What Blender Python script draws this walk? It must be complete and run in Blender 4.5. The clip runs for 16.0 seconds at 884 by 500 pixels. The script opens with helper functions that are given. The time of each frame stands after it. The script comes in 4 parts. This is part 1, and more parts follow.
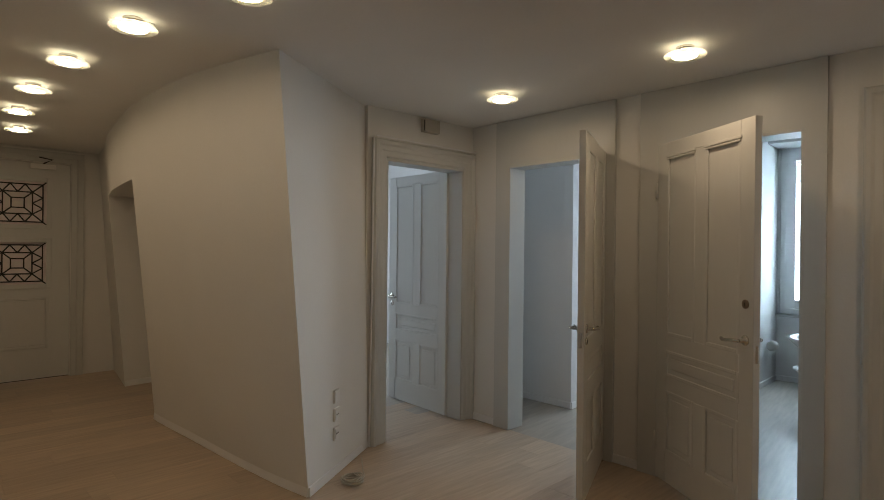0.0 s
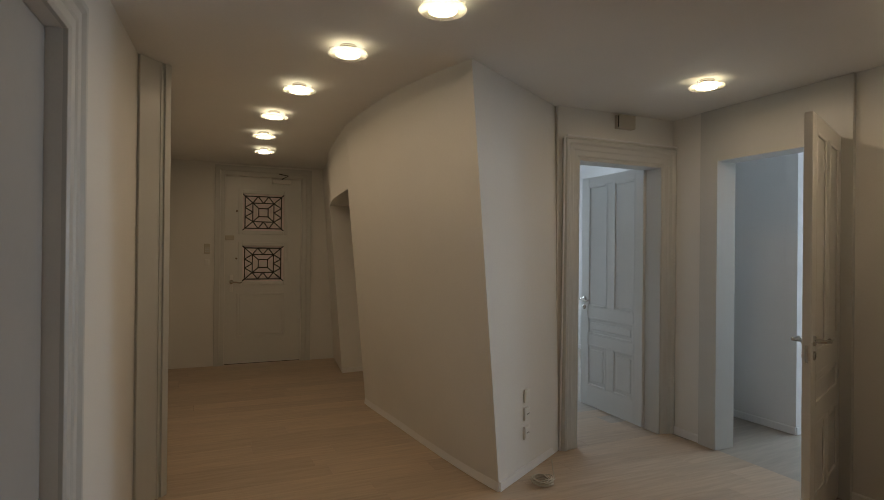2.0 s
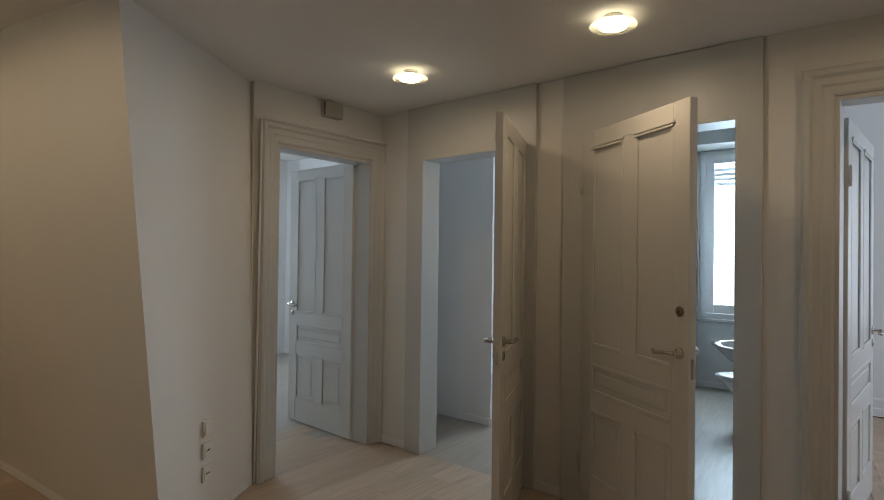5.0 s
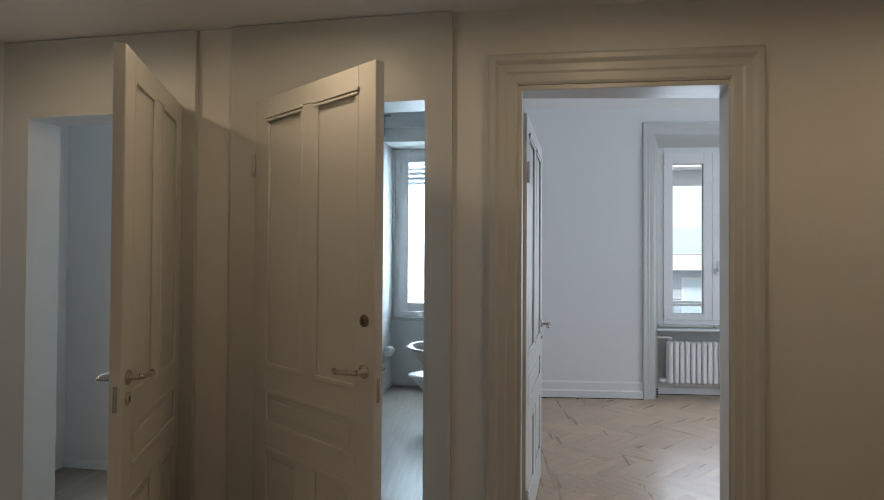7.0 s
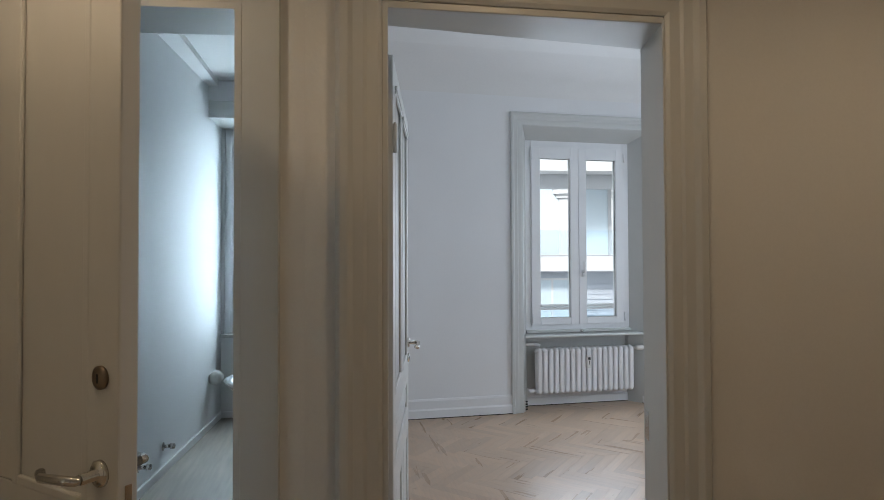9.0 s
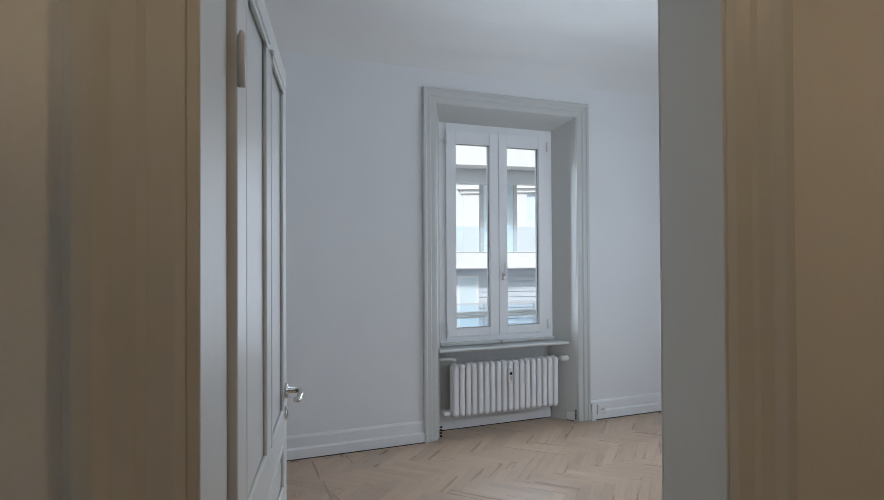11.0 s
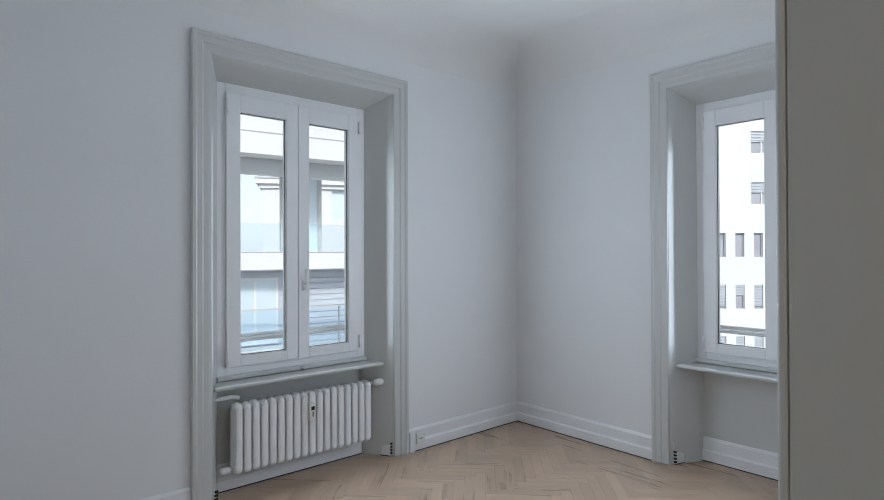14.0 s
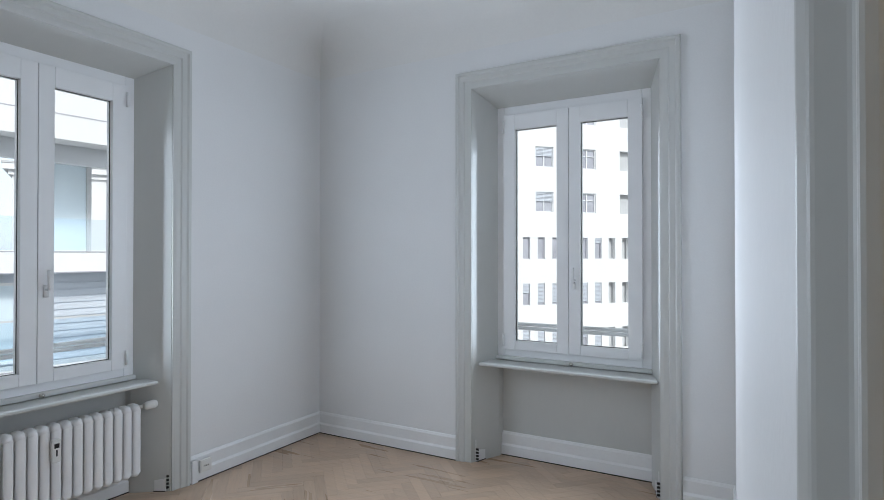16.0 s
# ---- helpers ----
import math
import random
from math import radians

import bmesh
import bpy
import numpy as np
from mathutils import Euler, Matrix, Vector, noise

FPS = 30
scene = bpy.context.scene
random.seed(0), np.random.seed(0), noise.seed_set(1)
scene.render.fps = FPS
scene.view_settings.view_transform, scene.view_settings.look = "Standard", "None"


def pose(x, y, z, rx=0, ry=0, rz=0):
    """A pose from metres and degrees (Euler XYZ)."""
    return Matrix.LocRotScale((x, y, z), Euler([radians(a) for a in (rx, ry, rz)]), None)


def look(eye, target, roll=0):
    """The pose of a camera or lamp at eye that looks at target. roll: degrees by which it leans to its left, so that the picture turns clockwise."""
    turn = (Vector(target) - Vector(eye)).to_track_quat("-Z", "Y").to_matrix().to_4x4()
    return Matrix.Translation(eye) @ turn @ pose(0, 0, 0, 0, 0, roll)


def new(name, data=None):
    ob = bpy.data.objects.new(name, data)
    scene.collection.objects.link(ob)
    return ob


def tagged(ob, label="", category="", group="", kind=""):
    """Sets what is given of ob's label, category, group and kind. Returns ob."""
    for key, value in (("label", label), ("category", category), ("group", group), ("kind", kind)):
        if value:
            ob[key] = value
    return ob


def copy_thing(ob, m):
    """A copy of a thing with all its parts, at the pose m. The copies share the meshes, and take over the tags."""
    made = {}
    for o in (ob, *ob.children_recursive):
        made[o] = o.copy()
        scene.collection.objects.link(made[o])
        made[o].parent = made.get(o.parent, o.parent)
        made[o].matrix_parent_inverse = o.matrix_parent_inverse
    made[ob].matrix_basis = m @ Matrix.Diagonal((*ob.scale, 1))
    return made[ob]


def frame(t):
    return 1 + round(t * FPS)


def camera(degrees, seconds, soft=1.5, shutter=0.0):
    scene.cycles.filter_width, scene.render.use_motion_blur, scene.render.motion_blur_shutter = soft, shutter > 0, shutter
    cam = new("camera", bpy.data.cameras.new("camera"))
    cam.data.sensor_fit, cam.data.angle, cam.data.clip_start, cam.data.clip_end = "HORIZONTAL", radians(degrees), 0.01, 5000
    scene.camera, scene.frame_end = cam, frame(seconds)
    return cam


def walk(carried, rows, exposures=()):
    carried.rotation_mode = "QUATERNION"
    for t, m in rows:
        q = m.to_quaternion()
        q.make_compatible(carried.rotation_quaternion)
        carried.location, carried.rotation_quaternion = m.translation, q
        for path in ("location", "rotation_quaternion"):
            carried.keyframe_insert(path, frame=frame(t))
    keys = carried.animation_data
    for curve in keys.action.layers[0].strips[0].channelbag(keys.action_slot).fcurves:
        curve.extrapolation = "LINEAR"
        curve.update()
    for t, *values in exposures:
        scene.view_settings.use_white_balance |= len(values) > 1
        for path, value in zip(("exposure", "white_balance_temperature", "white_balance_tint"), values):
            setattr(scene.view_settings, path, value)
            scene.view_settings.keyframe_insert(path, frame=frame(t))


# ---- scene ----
cam = camera(76.3, 16.0, 0.85)
PATH = [
    (0, (-0.376, 0.006, 1.502), (-1.651, 1.547, 1.498), 0.6),
    (0.5, (-0.359, 0.022, 1.524), (-1.823, 1.385, 1.51), 0.5),
    (1, (-0.37, -0.023, 1.494), (-1.967, 1.181, 1.493), 0.6),
    (1.5, (-0.363, -0.014, 1.504), (-2.05, 1.061, 1.499), 0.5),
    (2, (-0.35, 0.009, 1.475), (-2.066, 1.037, 1.481), 0.6),
    (2.5, (-0.388, 0.063, 1.485), (-2.106, 1.086, 1.487), 0.6),
    (3, (-0.485, 0.105, 1.457), (-2.181, 1.165, 1.47), 0.6),
    (3.5, (-0.539, 0.157, 1.484), (-2.159, 1.33, 1.487), 0.6),
    (4, (-0.542, 0.273, 1.475), (-2.036, 1.602, 1.479), 0.4),
    (4.5, (-0.559, 0.343, 1.481), (-1.85, 1.871, 1.492), 0.6),
    (5, (-0.571, 0.519, 1.474), (-1.639, 2.21, 1.493), 0.7),
    (5.2, (-0.581, 0.572, 1.483), (-1.558, 2.318, 1.496), 0.6),
    (7.3, (-0.613, 1.309, 1.467), (-0.631, 3.308, 1.499), 0.2),
    (7.5, (-0.607, 1.39, 1.473), (-0.574, 3.39, 1.507), 0.1),
    (8, (-0.609, 1.624, 1.463), (-0.466, 3.619, 1.495), 0.2),
    (8.5, (-0.609, 1.855, 1.456), (-0.314, 3.833, 1.493), 0.0),
    (9, (-0.581, 2.040, 1.460), (-0.183, 4.000, 1.500), -0.2),
    (11.5, (-0.318, 3.094, 1.530), (0.485, 4.926, 1.549), -0.2),
    (12, (-0.250, 3.292, 1.541), (0.639, 5.083, 1.559), -0.1),
    (12.5, (-0.169, 3.454, 1.554), (0.862, 5.168, 1.564), -0.1),
    (13, (-0.067, 3.563, 1.550), (1.099, 5.188, 1.562), -0.2),
    (13.5, (-0.007, 3.640, 1.546), (1.239, 5.204, 1.563), -0.2),
    (14, (0.080, 3.713, 1.556), (1.393, 5.222, 1.569), -0.2),
    (14.5, (0.167, 3.780, 1.562), (1.576, 5.199, 1.570), -0.1),
    (15, (0.253, 3.836, 1.552), (1.789, 5.117, 1.565), -0.1),
    (15.5, (0.294, 3.855, 1.555), (1.959, 4.963, 1.568), 0.0),
    (16, (0.310, 3.881, 1.536), (2.051, 4.866, 1.554), 0.0),
]
walk(cam, [(t, look(eye, target, roll)) for t, eye, target, roll in PATH],
     [(0, 0.0), (7, 0.0), (9, -0.03), (12, -0.2), (14, -0.17), (16, -0.12)])

# ---------------- world, sun, exposure ----------------
world = bpy.data.worlds.new("sky")
scene.world = world
world.use_nodes = True
wn = world.node_tree
sky = wn.nodes.new("ShaderNodeTexSky")
sky.sky_type = "NISHITA"
sky.sun_disc = False
sky.sun_elevation, sky.sun_rotation = radians(35), radians(212)
sky.dust_density, sky.air_density = 1.0, 1.0
wn.nodes["Background"].inputs["Strength"].default_value = 0.15
cloud = wn.nodes.new("ShaderNodeMix")
cloud.data_type = "RGBA"
cloud.inputs[0].default_value = 0.75
cloud.inputs[7].default_value = (8.2, 8.7, 9.6, 1)
# thin white cloud over the clear sky
wn.links.new(sky.outputs["Color"], cloud.inputs[6])
wn.links.new(cloud.outputs[2], wn.nodes["Background"].inputs["Color"])
sun_data = bpy.data.lights.new("sun", "SUN")
sun_data.energy, sun_data.angle, sun_data.color = 2.9, radians(10), (1, 0.985, 0.965)
sun_ob = new("sun", sun_data)
sun_ob.matrix_world = look((0, 0, 60), (46, 74, 0))


# ---------------- materials ----------------
def material(name, color, rough=0.6, metal=0.0, grain=0.0, grain_scale=60.0, blotch=0.0, blotch_scale=1.5, bump=0.0,
             random_tint=0.0, emit=0.0, transmit=0.0, stretch=(1, 1, 1), coat=0.0, spec=0.5, rough_var=0.0):
    m = bpy.data.materials.new(name)
    m.use_nodes = True
    t = m.node_tree
    b = t.nodes["Principled BSDF"]
    b.inputs["Roughness"].default_value = rough
    b.inputs["Metallic"].default_value = metal
    b.inputs["Specular IOR Level"].default_value = spec
    b.inputs["Transmission Weight"].default_value = transmit
    b.inputs["Coat Weight"].default_value = coat
    b.inputs["Coat Roughness"].default_value = 0.15
    if emit:
        b.inputs["Emission Color"].default_value = (*color, 1)
        b.inputs["Emission Strength"].default_value = emit
    co = t.nodes.new("ShaderNodeTexCoord")
    mp = t.nodes.new("ShaderNodeMapping")
    mp.inputs["Scale"].default_value = stretch
    t.links.new(co.outputs["Object"], mp.inputs["Vector"])
    if random_tint:
        own = t.nodes.new("ShaderNodeObjectInfo")
        far = t.nodes.new("ShaderNodeMath")
        far.operation = "MULTIPLY"
        far.inputs[1].default_value = 37.0
        t.links.new(own.outputs["Random"], far.inputs[0])
        t.links.new(far.outputs[0], mp.inputs["Location"])
    src = t.nodes.new("ShaderNodeRGB")
    src.outputs[0].default_value = (*color, 1)
    out = src.outputs[0]

    def shade(value, amount):
        nonlocal out
        ramp = t.nodes.new("ShaderNodeMapRange")
        ramp.inputs["From Min"].default_value, ramp.inputs["From Max"].default_value = 0.3, 0.7
        ramp.inputs["To Min"].default_value, ramp.inputs["To Max"].default_value = 1 - amount, 1 + amount
        t.links.new(value, ramp.inputs["Value"])
        mul = t.nodes.new("ShaderNodeVectorMath")
        mul.operation = "SCALE"
        t.links.new(out, mul.inputs[0])
        t.links.new(ramp.outputs[0], mul.inputs["Scale"])
        out = mul.outputs[0]

    fine = t.nodes.new("ShaderNodeTexNoise")
    fine.inputs["Scale"].default_value, fine.inputs["Detail"].default_value = grain_scale, 4
    t.links.new(mp.outputs[0], fine.inputs["Vector"])
    if grain:
        shade(fine.outputs["Fac"], grain)
    if blotch:
        wide = t.nodes.new("ShaderNodeTexNoise")
        wide.inputs["Scale"].default_value, wide.inputs["Detail"].default_value = blotch_scale, 3
        t.links.new(mp.outputs[0], wide.inputs["Vector"])
        shade(wide.outputs["Fac"], blotch)
        if rough_var:
            rr = t.nodes.new("ShaderNodeMapRange")
            rr.inputs["From Min"].default_value, rr.inputs["From Max"].default_value = 0.3, 0.7
            rr.inputs["To Min"].default_value, rr.inputs["To Max"].default_value = rough - rough_var, rough + rough_var
            t.links.new(wide.outputs["Fac"], rr.inputs["Value"])
            t.links.new(rr.outputs[0], b.inputs["Roughness"])
    if random_tint:
        info = t.nodes.new("ShaderNodeObjectInfo")
        geo = t.nodes.new("ShaderNodeNewGeometry")
        add = t.nodes.new("ShaderNodeMath")
        t.links.new(info.outputs["Random"], add.inputs[0])
        t.links.new(geo.outputs["Random Per Island"], add.inputs[1])
        fr = t.nodes.new("ShaderNodeMath")
        fr.operation = "FRACT"
        t.links.new(add.outputs[0], fr.inputs[0])
        rg = t.nodes.new("ShaderNodeMapRange")
        rg.inputs["To Min"].default_value, rg.inputs["To Max"].default_value = 0.3, 0.7
        t.links.new(fr.outputs[0], rg.inputs["Value"])
        shade(rg.outputs[0], random_tint)
    t.links.new(out, b.inputs["Base Color"])
    if bump:
        bp = t.nodes.new("ShaderNodeBump")
        bp.inputs["Strength"].default_value, bp.inputs["Distance"].default_value = bump, 0.004
        t.links.new(fine.outputs["Fac"], bp.inputs["Height"])
        t.links.new(bp.outputs[0], b.inputs["Normal"])
    return m


PAINT = material("wall_paint", (0.76, 0.75, 0.72), 0.75, grain=0.012, grain_scale=90, blotch=0.02, bump=0.12)
ROOM_PAINT = material("room_wall_paint", (0.80, 0.80, 0.80), 0.7, grain=0.01, grain_scale=80, blotch=0.015, bump=0.12)
CEIL = material("ceiling_paint", (0.80, 0.79, 0.77), 0.85, grain=0.01, blotch=0.02, bump=0.1)
TRIM = material("grey_gloss_trim", (0.585, 0.59, 0.57), 0.38, grain=0.008, grain_scale=30, blotch=0.006, blotch_scale=3, stretch=(1, 1, 0.3))
LEAF = material("door_paint", (0.67, 0.672, 0.65), 0.30, grain=0.01, grain_scale=30, blotch=0.008, blotch_scale=3, stretch=(1, 1, 0.25))
# door paint darkened and dulled for a leaf lying in shade
SHADED_LEAF = material("shaded_door_paint", (0.40, 0.40, 0.395), 0.6, grain=0.01, grain_scale=30, blotch=0.02, blotch_scale=3)
WHITE = material("white_gloss", (0.82, 0.82, 0.82), 0.35, grain=0.01, blotch=0.02, blotch_scale=5)
PVC = material("window_frame_white", (0.86, 0.865, 0.87), 0.35, blotch=0.015, blotch_scale=6)
ENAMEL = material("radiator_enamel", (0.87, 0.87, 0.87), 0.42, blotch=0.02, blotch_scale=9)
CHROME = material("polished_steel", (0.62, 0.60, 0.56), 0.16, metal=1.0, blotch=0.05, blotch_scale=20)
BRASS = material("dark_bronze", (0.25, 0.2, 0.15), 0.35, metal=1.0, blotch=0.1, blotch_scale=20)
IRON = material("dark_iron", (0.03, 0.025, 0.025), 0.5)
GAP = material("dark_gap", (0.02, 0.018, 0.016), 0.9)
LAMINATE = material("laminate_plank", (0.47, 0.368, 0.27), 0.42, grain=0.11, grain_scale=7, blotch=0.05, blotch_scale=1.2, bump=0.05, random_tint=0.09, stretch=(6, 0.5, 1), rough_var=0.05)
OAK = material("oak_parquet", (0.475, 0.340, 0.240), 0.33, grain=0.07, grain_scale=10, blotch=0.06, blotch_scale=2.2, bump=0.04, random_tint=0.12, stretch=(7, 0.6, 1), rough_var=0.08)
SIDE_FLOOR = material("side_floor", (0.36, 0.325, 0.28), 0.4, grain=0.10, grain_scale=6, blotch=0.06, bump=0.03, stretch=(5, 0.5, 1))
CERAMIC = material("white_ceramic", (0.85, 0.85, 0.85), 0.12, coat=0.4)
PLASTIC = material("cream_plastic", (0.50, 0.46, 0.38), 0.45, blotch=0.03, blotch_scale=20)
SWITCH = material("white_plastic", (0.78, 0.77, 0.74), 0.4)
BULB = material("lamp_bulb", (1.0, 0.88, 0.62), 0.5, emit=4.5)
OPAL = material("lamp_glass", (0.95, 0.92, 0.8), 0.25, transmit=0.75, blotch=0.05, blotch_scale=30)
FACADE = material("white_facade", (0.80, 0.80, 0.80), 0.8, grain=0.03, grain_scale=12, blotch=0.04, blotch_scale=0.3)
CONCRETE = material("light_concrete", (0.55, 0.56, 0.57), 0.8, grain=0.05, grain_scale=10, blotch=0.08, blotch_scale=0.4)
GREYW = material("grey_render", (0.60, 0.62, 0.64), 0.8, grain=0.05, blotch=0.08, blotch_scale=0.5)
DARKFRAME = material("grey_window_frame", (0.42, 0.42, 0.46), 0.5, blotch=0.05)
BLIND = material("slatted_blind", (0.62, 0.66, 0.72), 0.6, blotch=0.05)
PANE_DARK = material("far_window_glass", (0.42, 0.43, 0.48), 0.2, blotch=0.2, blotch_scale=0.7)
PALE_PANE = material("pale_reflecting_glass", (0.70, 0.80, 0.86), 0.35, blotch=0.10, blotch_scale=0.6)
# street colour lightened so it throws light up under the balcony slabs
BOUNCE_GROUND = material("pale_bounce_ground", (0.22, 0.22, 0.22), 0.9, grain=0.1, blotch=0.15)


def glass_material(name, color=(1, 1, 1), rough=0.0):
    m = bpy.data.materials.new(name)
    m.use_nodes = True
    t = m.node_tree
    mix = t.nodes.new("ShaderNodeMixShader")
    tr = t.nodes.new("ShaderNodeBsdfTransparent")
    gl = t.nodes.new("ShaderNodeBsdfGlossy")
    tr.inputs["Color"].default_value = (*color, 1)
    gl.inputs["Roughness"].default_value = rough
    fres = t.nodes.new("ShaderNodeFresnel")
    fres.inputs["IOR"].default_value = 1.35
    t.links.new(fres.outputs[0], mix.inputs[0])
    t.links.new(tr.outputs[0], mix.inputs[1])
    t.links.new(gl.outputs[0], mix.inputs[2])
    t.links.new(mix.outputs[0], t.nodes["Material Output"].inputs["Surface"])
    return m


GLASS = glass_material("clear_glass", (0.97, 0.985, 0.98))
RAILGLASS = glass_material("balustrade_glass", (0.91, 0.955, 0.985), 0.02)
SATIN = material("satin_window_glass", (0.9, 0.95, 0.97), 0.45, transmit=1.0)
# opaque; light from the stairwell behind is put into the pale base colour
FROST = material("stairwell_lit_door_glass", (0.80, 0.72, 0.71), 0.3, blotch=0.08, blotch_scale=8, bump=0.2)


# ---------------- mesh helpers ----------------
def box(bm, x0, x1, y0, y1, z0, z1):
    v = [bm.verts.new(p) for p in ((x0, y0, z0), (x1, y0, z0), (x1, y1, z0), (x0, y1, z0), (x0, y0, z1), (x1, y0, z1), (x1, y1, z1), (x0, y1, z1))]
    for f in ((3, 2, 1, 0), (4, 5, 6, 7), (0, 1, 5, 4), (1, 2, 6, 5), (2, 3, 7, 6), (3, 0, 4, 7)):
        bm.faces.new([v[i] for i in f])


def boxes(*items):
    bm = bmesh.new()
    for it in items:
        box(bm, *it)
    return bm


def prism(bm, pts, z0, z1):
    lo = [bm.verts.new((x, y, z0)) for x, y in pts]
    hi = [bm.verts.new((x, y, z1)) for x, y in pts]
    n = len(pts)
    bm.faces.new(lo[::-1])
    bm.faces.new(hi)
    for i in range(n):
        bm.faces.new((lo[i], lo[(i + 1) % n], hi[(i + 1) % n], hi[i]))


def lathe(bm, profile, steps=28, centre=(0, 0, 0), axis="z"):
    rings = []
    for r, h in profile:
        ring = []
        for i in range(steps):
            a = 2 * math.pi * i / steps
            c, s = r * math.cos(a), r * math.sin(a)
            p = {"z": (c, s, h), "y": (c, h, s), "x": (h, c, s)}[axis]
            ring.append(bm.verts.new((p[0] + centre[0], p[1] + centre[1], p[2] + centre[2])))
        rings.append(ring)
    for a, b in zip(rings, rings[1:]):
        for i in range(steps):
            bm.faces.new((a[i], a[(i + 1) % steps], b[(i + 1) % steps], b[i]))
    bm.faces.new(rings[0][::-1])
    bm.faces.new(rings[-1])


def tube(bm, pts, r, sides=10):
    rings = []
    pts = [Vector(p) for p in pts]
    for i, p in enumerate(pts):
        d = (pts[min(i + 1, len(pts) - 1)] - pts[max(i - 1, 0)]).normalized()
        u = d.cross(Vector((0.13, 0.31, 0.94))).normalized()
        w = d.cross(u)
        rings.append([bm.verts.new(p + r * (math.cos(2 * math.pi * k / sides) * u + math.sin(2 * math.pi * k / sides) * w)) for k in range(sides)])
    for a, b in zip(rings, rings[1:]):
        for k in range(sides):
            bm.faces.new((a[k], a[(k + 1) % sides], b[(k + 1) % sides], b[k]))
    bm.faces.new(rings[0][::-1])
    bm.faces.new(rings[-1])


def finish(bm, name, mat, smooth=False, bevel=0.0):
    bmesh.ops.recalc_face_normals(bm, faces=bm.faces)
    me = bpy.data.meshes.new(name)
    bm.to_mesh(me)
    bm.free()
    me.materials.append(mat)
    if smooth:
        for p in me.polygons:
            p.use_smooth = True
    return me


def part(name, bm, mat, parent=None, label="", m=None, smooth=False, bevel=0.0):
    ob = new(name, finish(bm, name, mat, smooth))
    if parent is not None:
        ob.parent = parent
    if m is not None:
        ob.matrix_basis = m
    if bevel:
        mod = ob.modifiers.new("bevel", "BEVEL")
        mod.width, mod.segments, mod.limit_method = bevel, 2, "ANGLE"
    return tagged(ob, label) if label else ob


def empty(name, m, label, category, group="", kind=""):
    ob = new(name)
    ob.empty_display_size = 0.1
    ob.matrix_basis = m
    return tagged(ob, label, category, group, kind)


def setting(name, bm, mat, label, category, m=None, bevel=0.0, smooth=False):
    return tagged(part(name, bm, mat, None, "", m, smooth, bevel), label, category, "", "structure")


def holed(bm, x0, x1, y0, y1, z0, z1, holes):
    """A wall slab with rectangular openings (hx0, hx1, hz0, hz1)."""
    xs = sorted({x0, x1, *[h[0] for h in holes], *[h[1] for h in holes]})
    for a, b in zip(xs, xs[1:]):
        cuts = sorted((h[2], h[3]) for h in holes if h[0] <= a and h[1] >= b)
        z = z0
        for lo, hi in cuts:
            if lo > z:
                box(bm, a, b, y0, y1, z, lo)
            z = hi
        if z < z1:
            box(bm, a, b, y0, y1, z, z1)


def surround(bm, x0, x1, zt, profile, z0=0.0):
    """A mitred architrave round an opening; profile: (outwards, towards the viewer)."""
    stations = []
    for k in range(4):
        ring = []
        for s, d in profile:
            x = x0 - s if k < 2 else x1 + s
            z = (z0 if k in (0, 3) else zt + s)
            ring.append(bm.verts.new((x, -d, z)))
        stations.append(ring)
    n = len(profile)
    for a, b in zip(stations, stations[1:]):
        for i in range(n):
            bm.faces.new((a[i], a[(i + 1) % n], b[(i + 1) % n], b[i]))
    bm.faces.new(stations[0][::-1])
    bm.faces.new(stations[-1])


def skirt_profile(h):
    return [(0, 0), (0.028, 0), (0.028, 0.42 * h), (0.022, 0.46 * h), (0.016, 0.5 * h), (0.016, 0.9 * h), (0.008, h), (0, h)]


def skirting(bm, p0, p1, h, profile=None):
    """A skirting board from p0 to p1 (the wall is on the left when going from p0 to p1)."""
    p0, p1 = Vector((*p0, 0)), Vector((*p1, 0))
    d = (p1 - p0).normalized()
    n = Vector((d.y, -d.x, 0))
    ends = []
    for p in (p0, p1):
        ends.append([bm.verts.new(p + n * a + Vector((0, 0, b))) for a, b in (profile or skirt_profile(h))])
    k = len(ends[0])
    for i in range(k):
        bm.faces.new((ends[0][i], ends[0][(i + 1) % k], ends[1][(i + 1) % k], ends[1][i]))
    bm.faces.new(ends[0][::-1])
    bm.faces.new(ends[1])


# thin strip, coloured dark for the shade in the joint below the board
GAP_SKIRT = [(0, 0), (0.0287, 0), (0.0287, 0.007), (0, 0.007)]
FLAT_SKIRT = [(0, 0), (0.012, 0), (0.012, 0.052), (0.008, 0.06), (0, 0.06)]

# ---------------- frames of the walls: x along, y into the wall ----------------
HALL_Z = 2.58
FN = pose(-3.375, 4.05, 0, 0, 0, -7)
FW = pose(-3.375, 4.05, 0, 0, 0, 83)
FD = pose(-0.6456, 3.715, 0, 0, 0, -3.5)
FE = pose(-7.847, 1.784, 0, 0, 0, 83)
F1 = pose(0, 7.23, 0)
F2 = pose(4.06, 7.23, 0, 0, 0, -90)


def at(F, x, y):
    p = F @ Vector((x, y, 0))
    return (p.x, p.y)


# ---------------- hall: walls, ceiling ----------------
bm = bmesh.new()
holed(bm, -0.16, 2.75, 0, 0.16, 0, 3.15, [(0.44, 1.28, 0, 2.2), (1.73, 2.575, 0, 2.2)])
setting("wall_north", bm, PAINT, "off-white painted hall wall with two doorways", "wall", FN)
bm = bmesh.new()
Rz = 3.77
dl, dr = at(FD, 0.222, 0), at(FD, 1.114, 0)
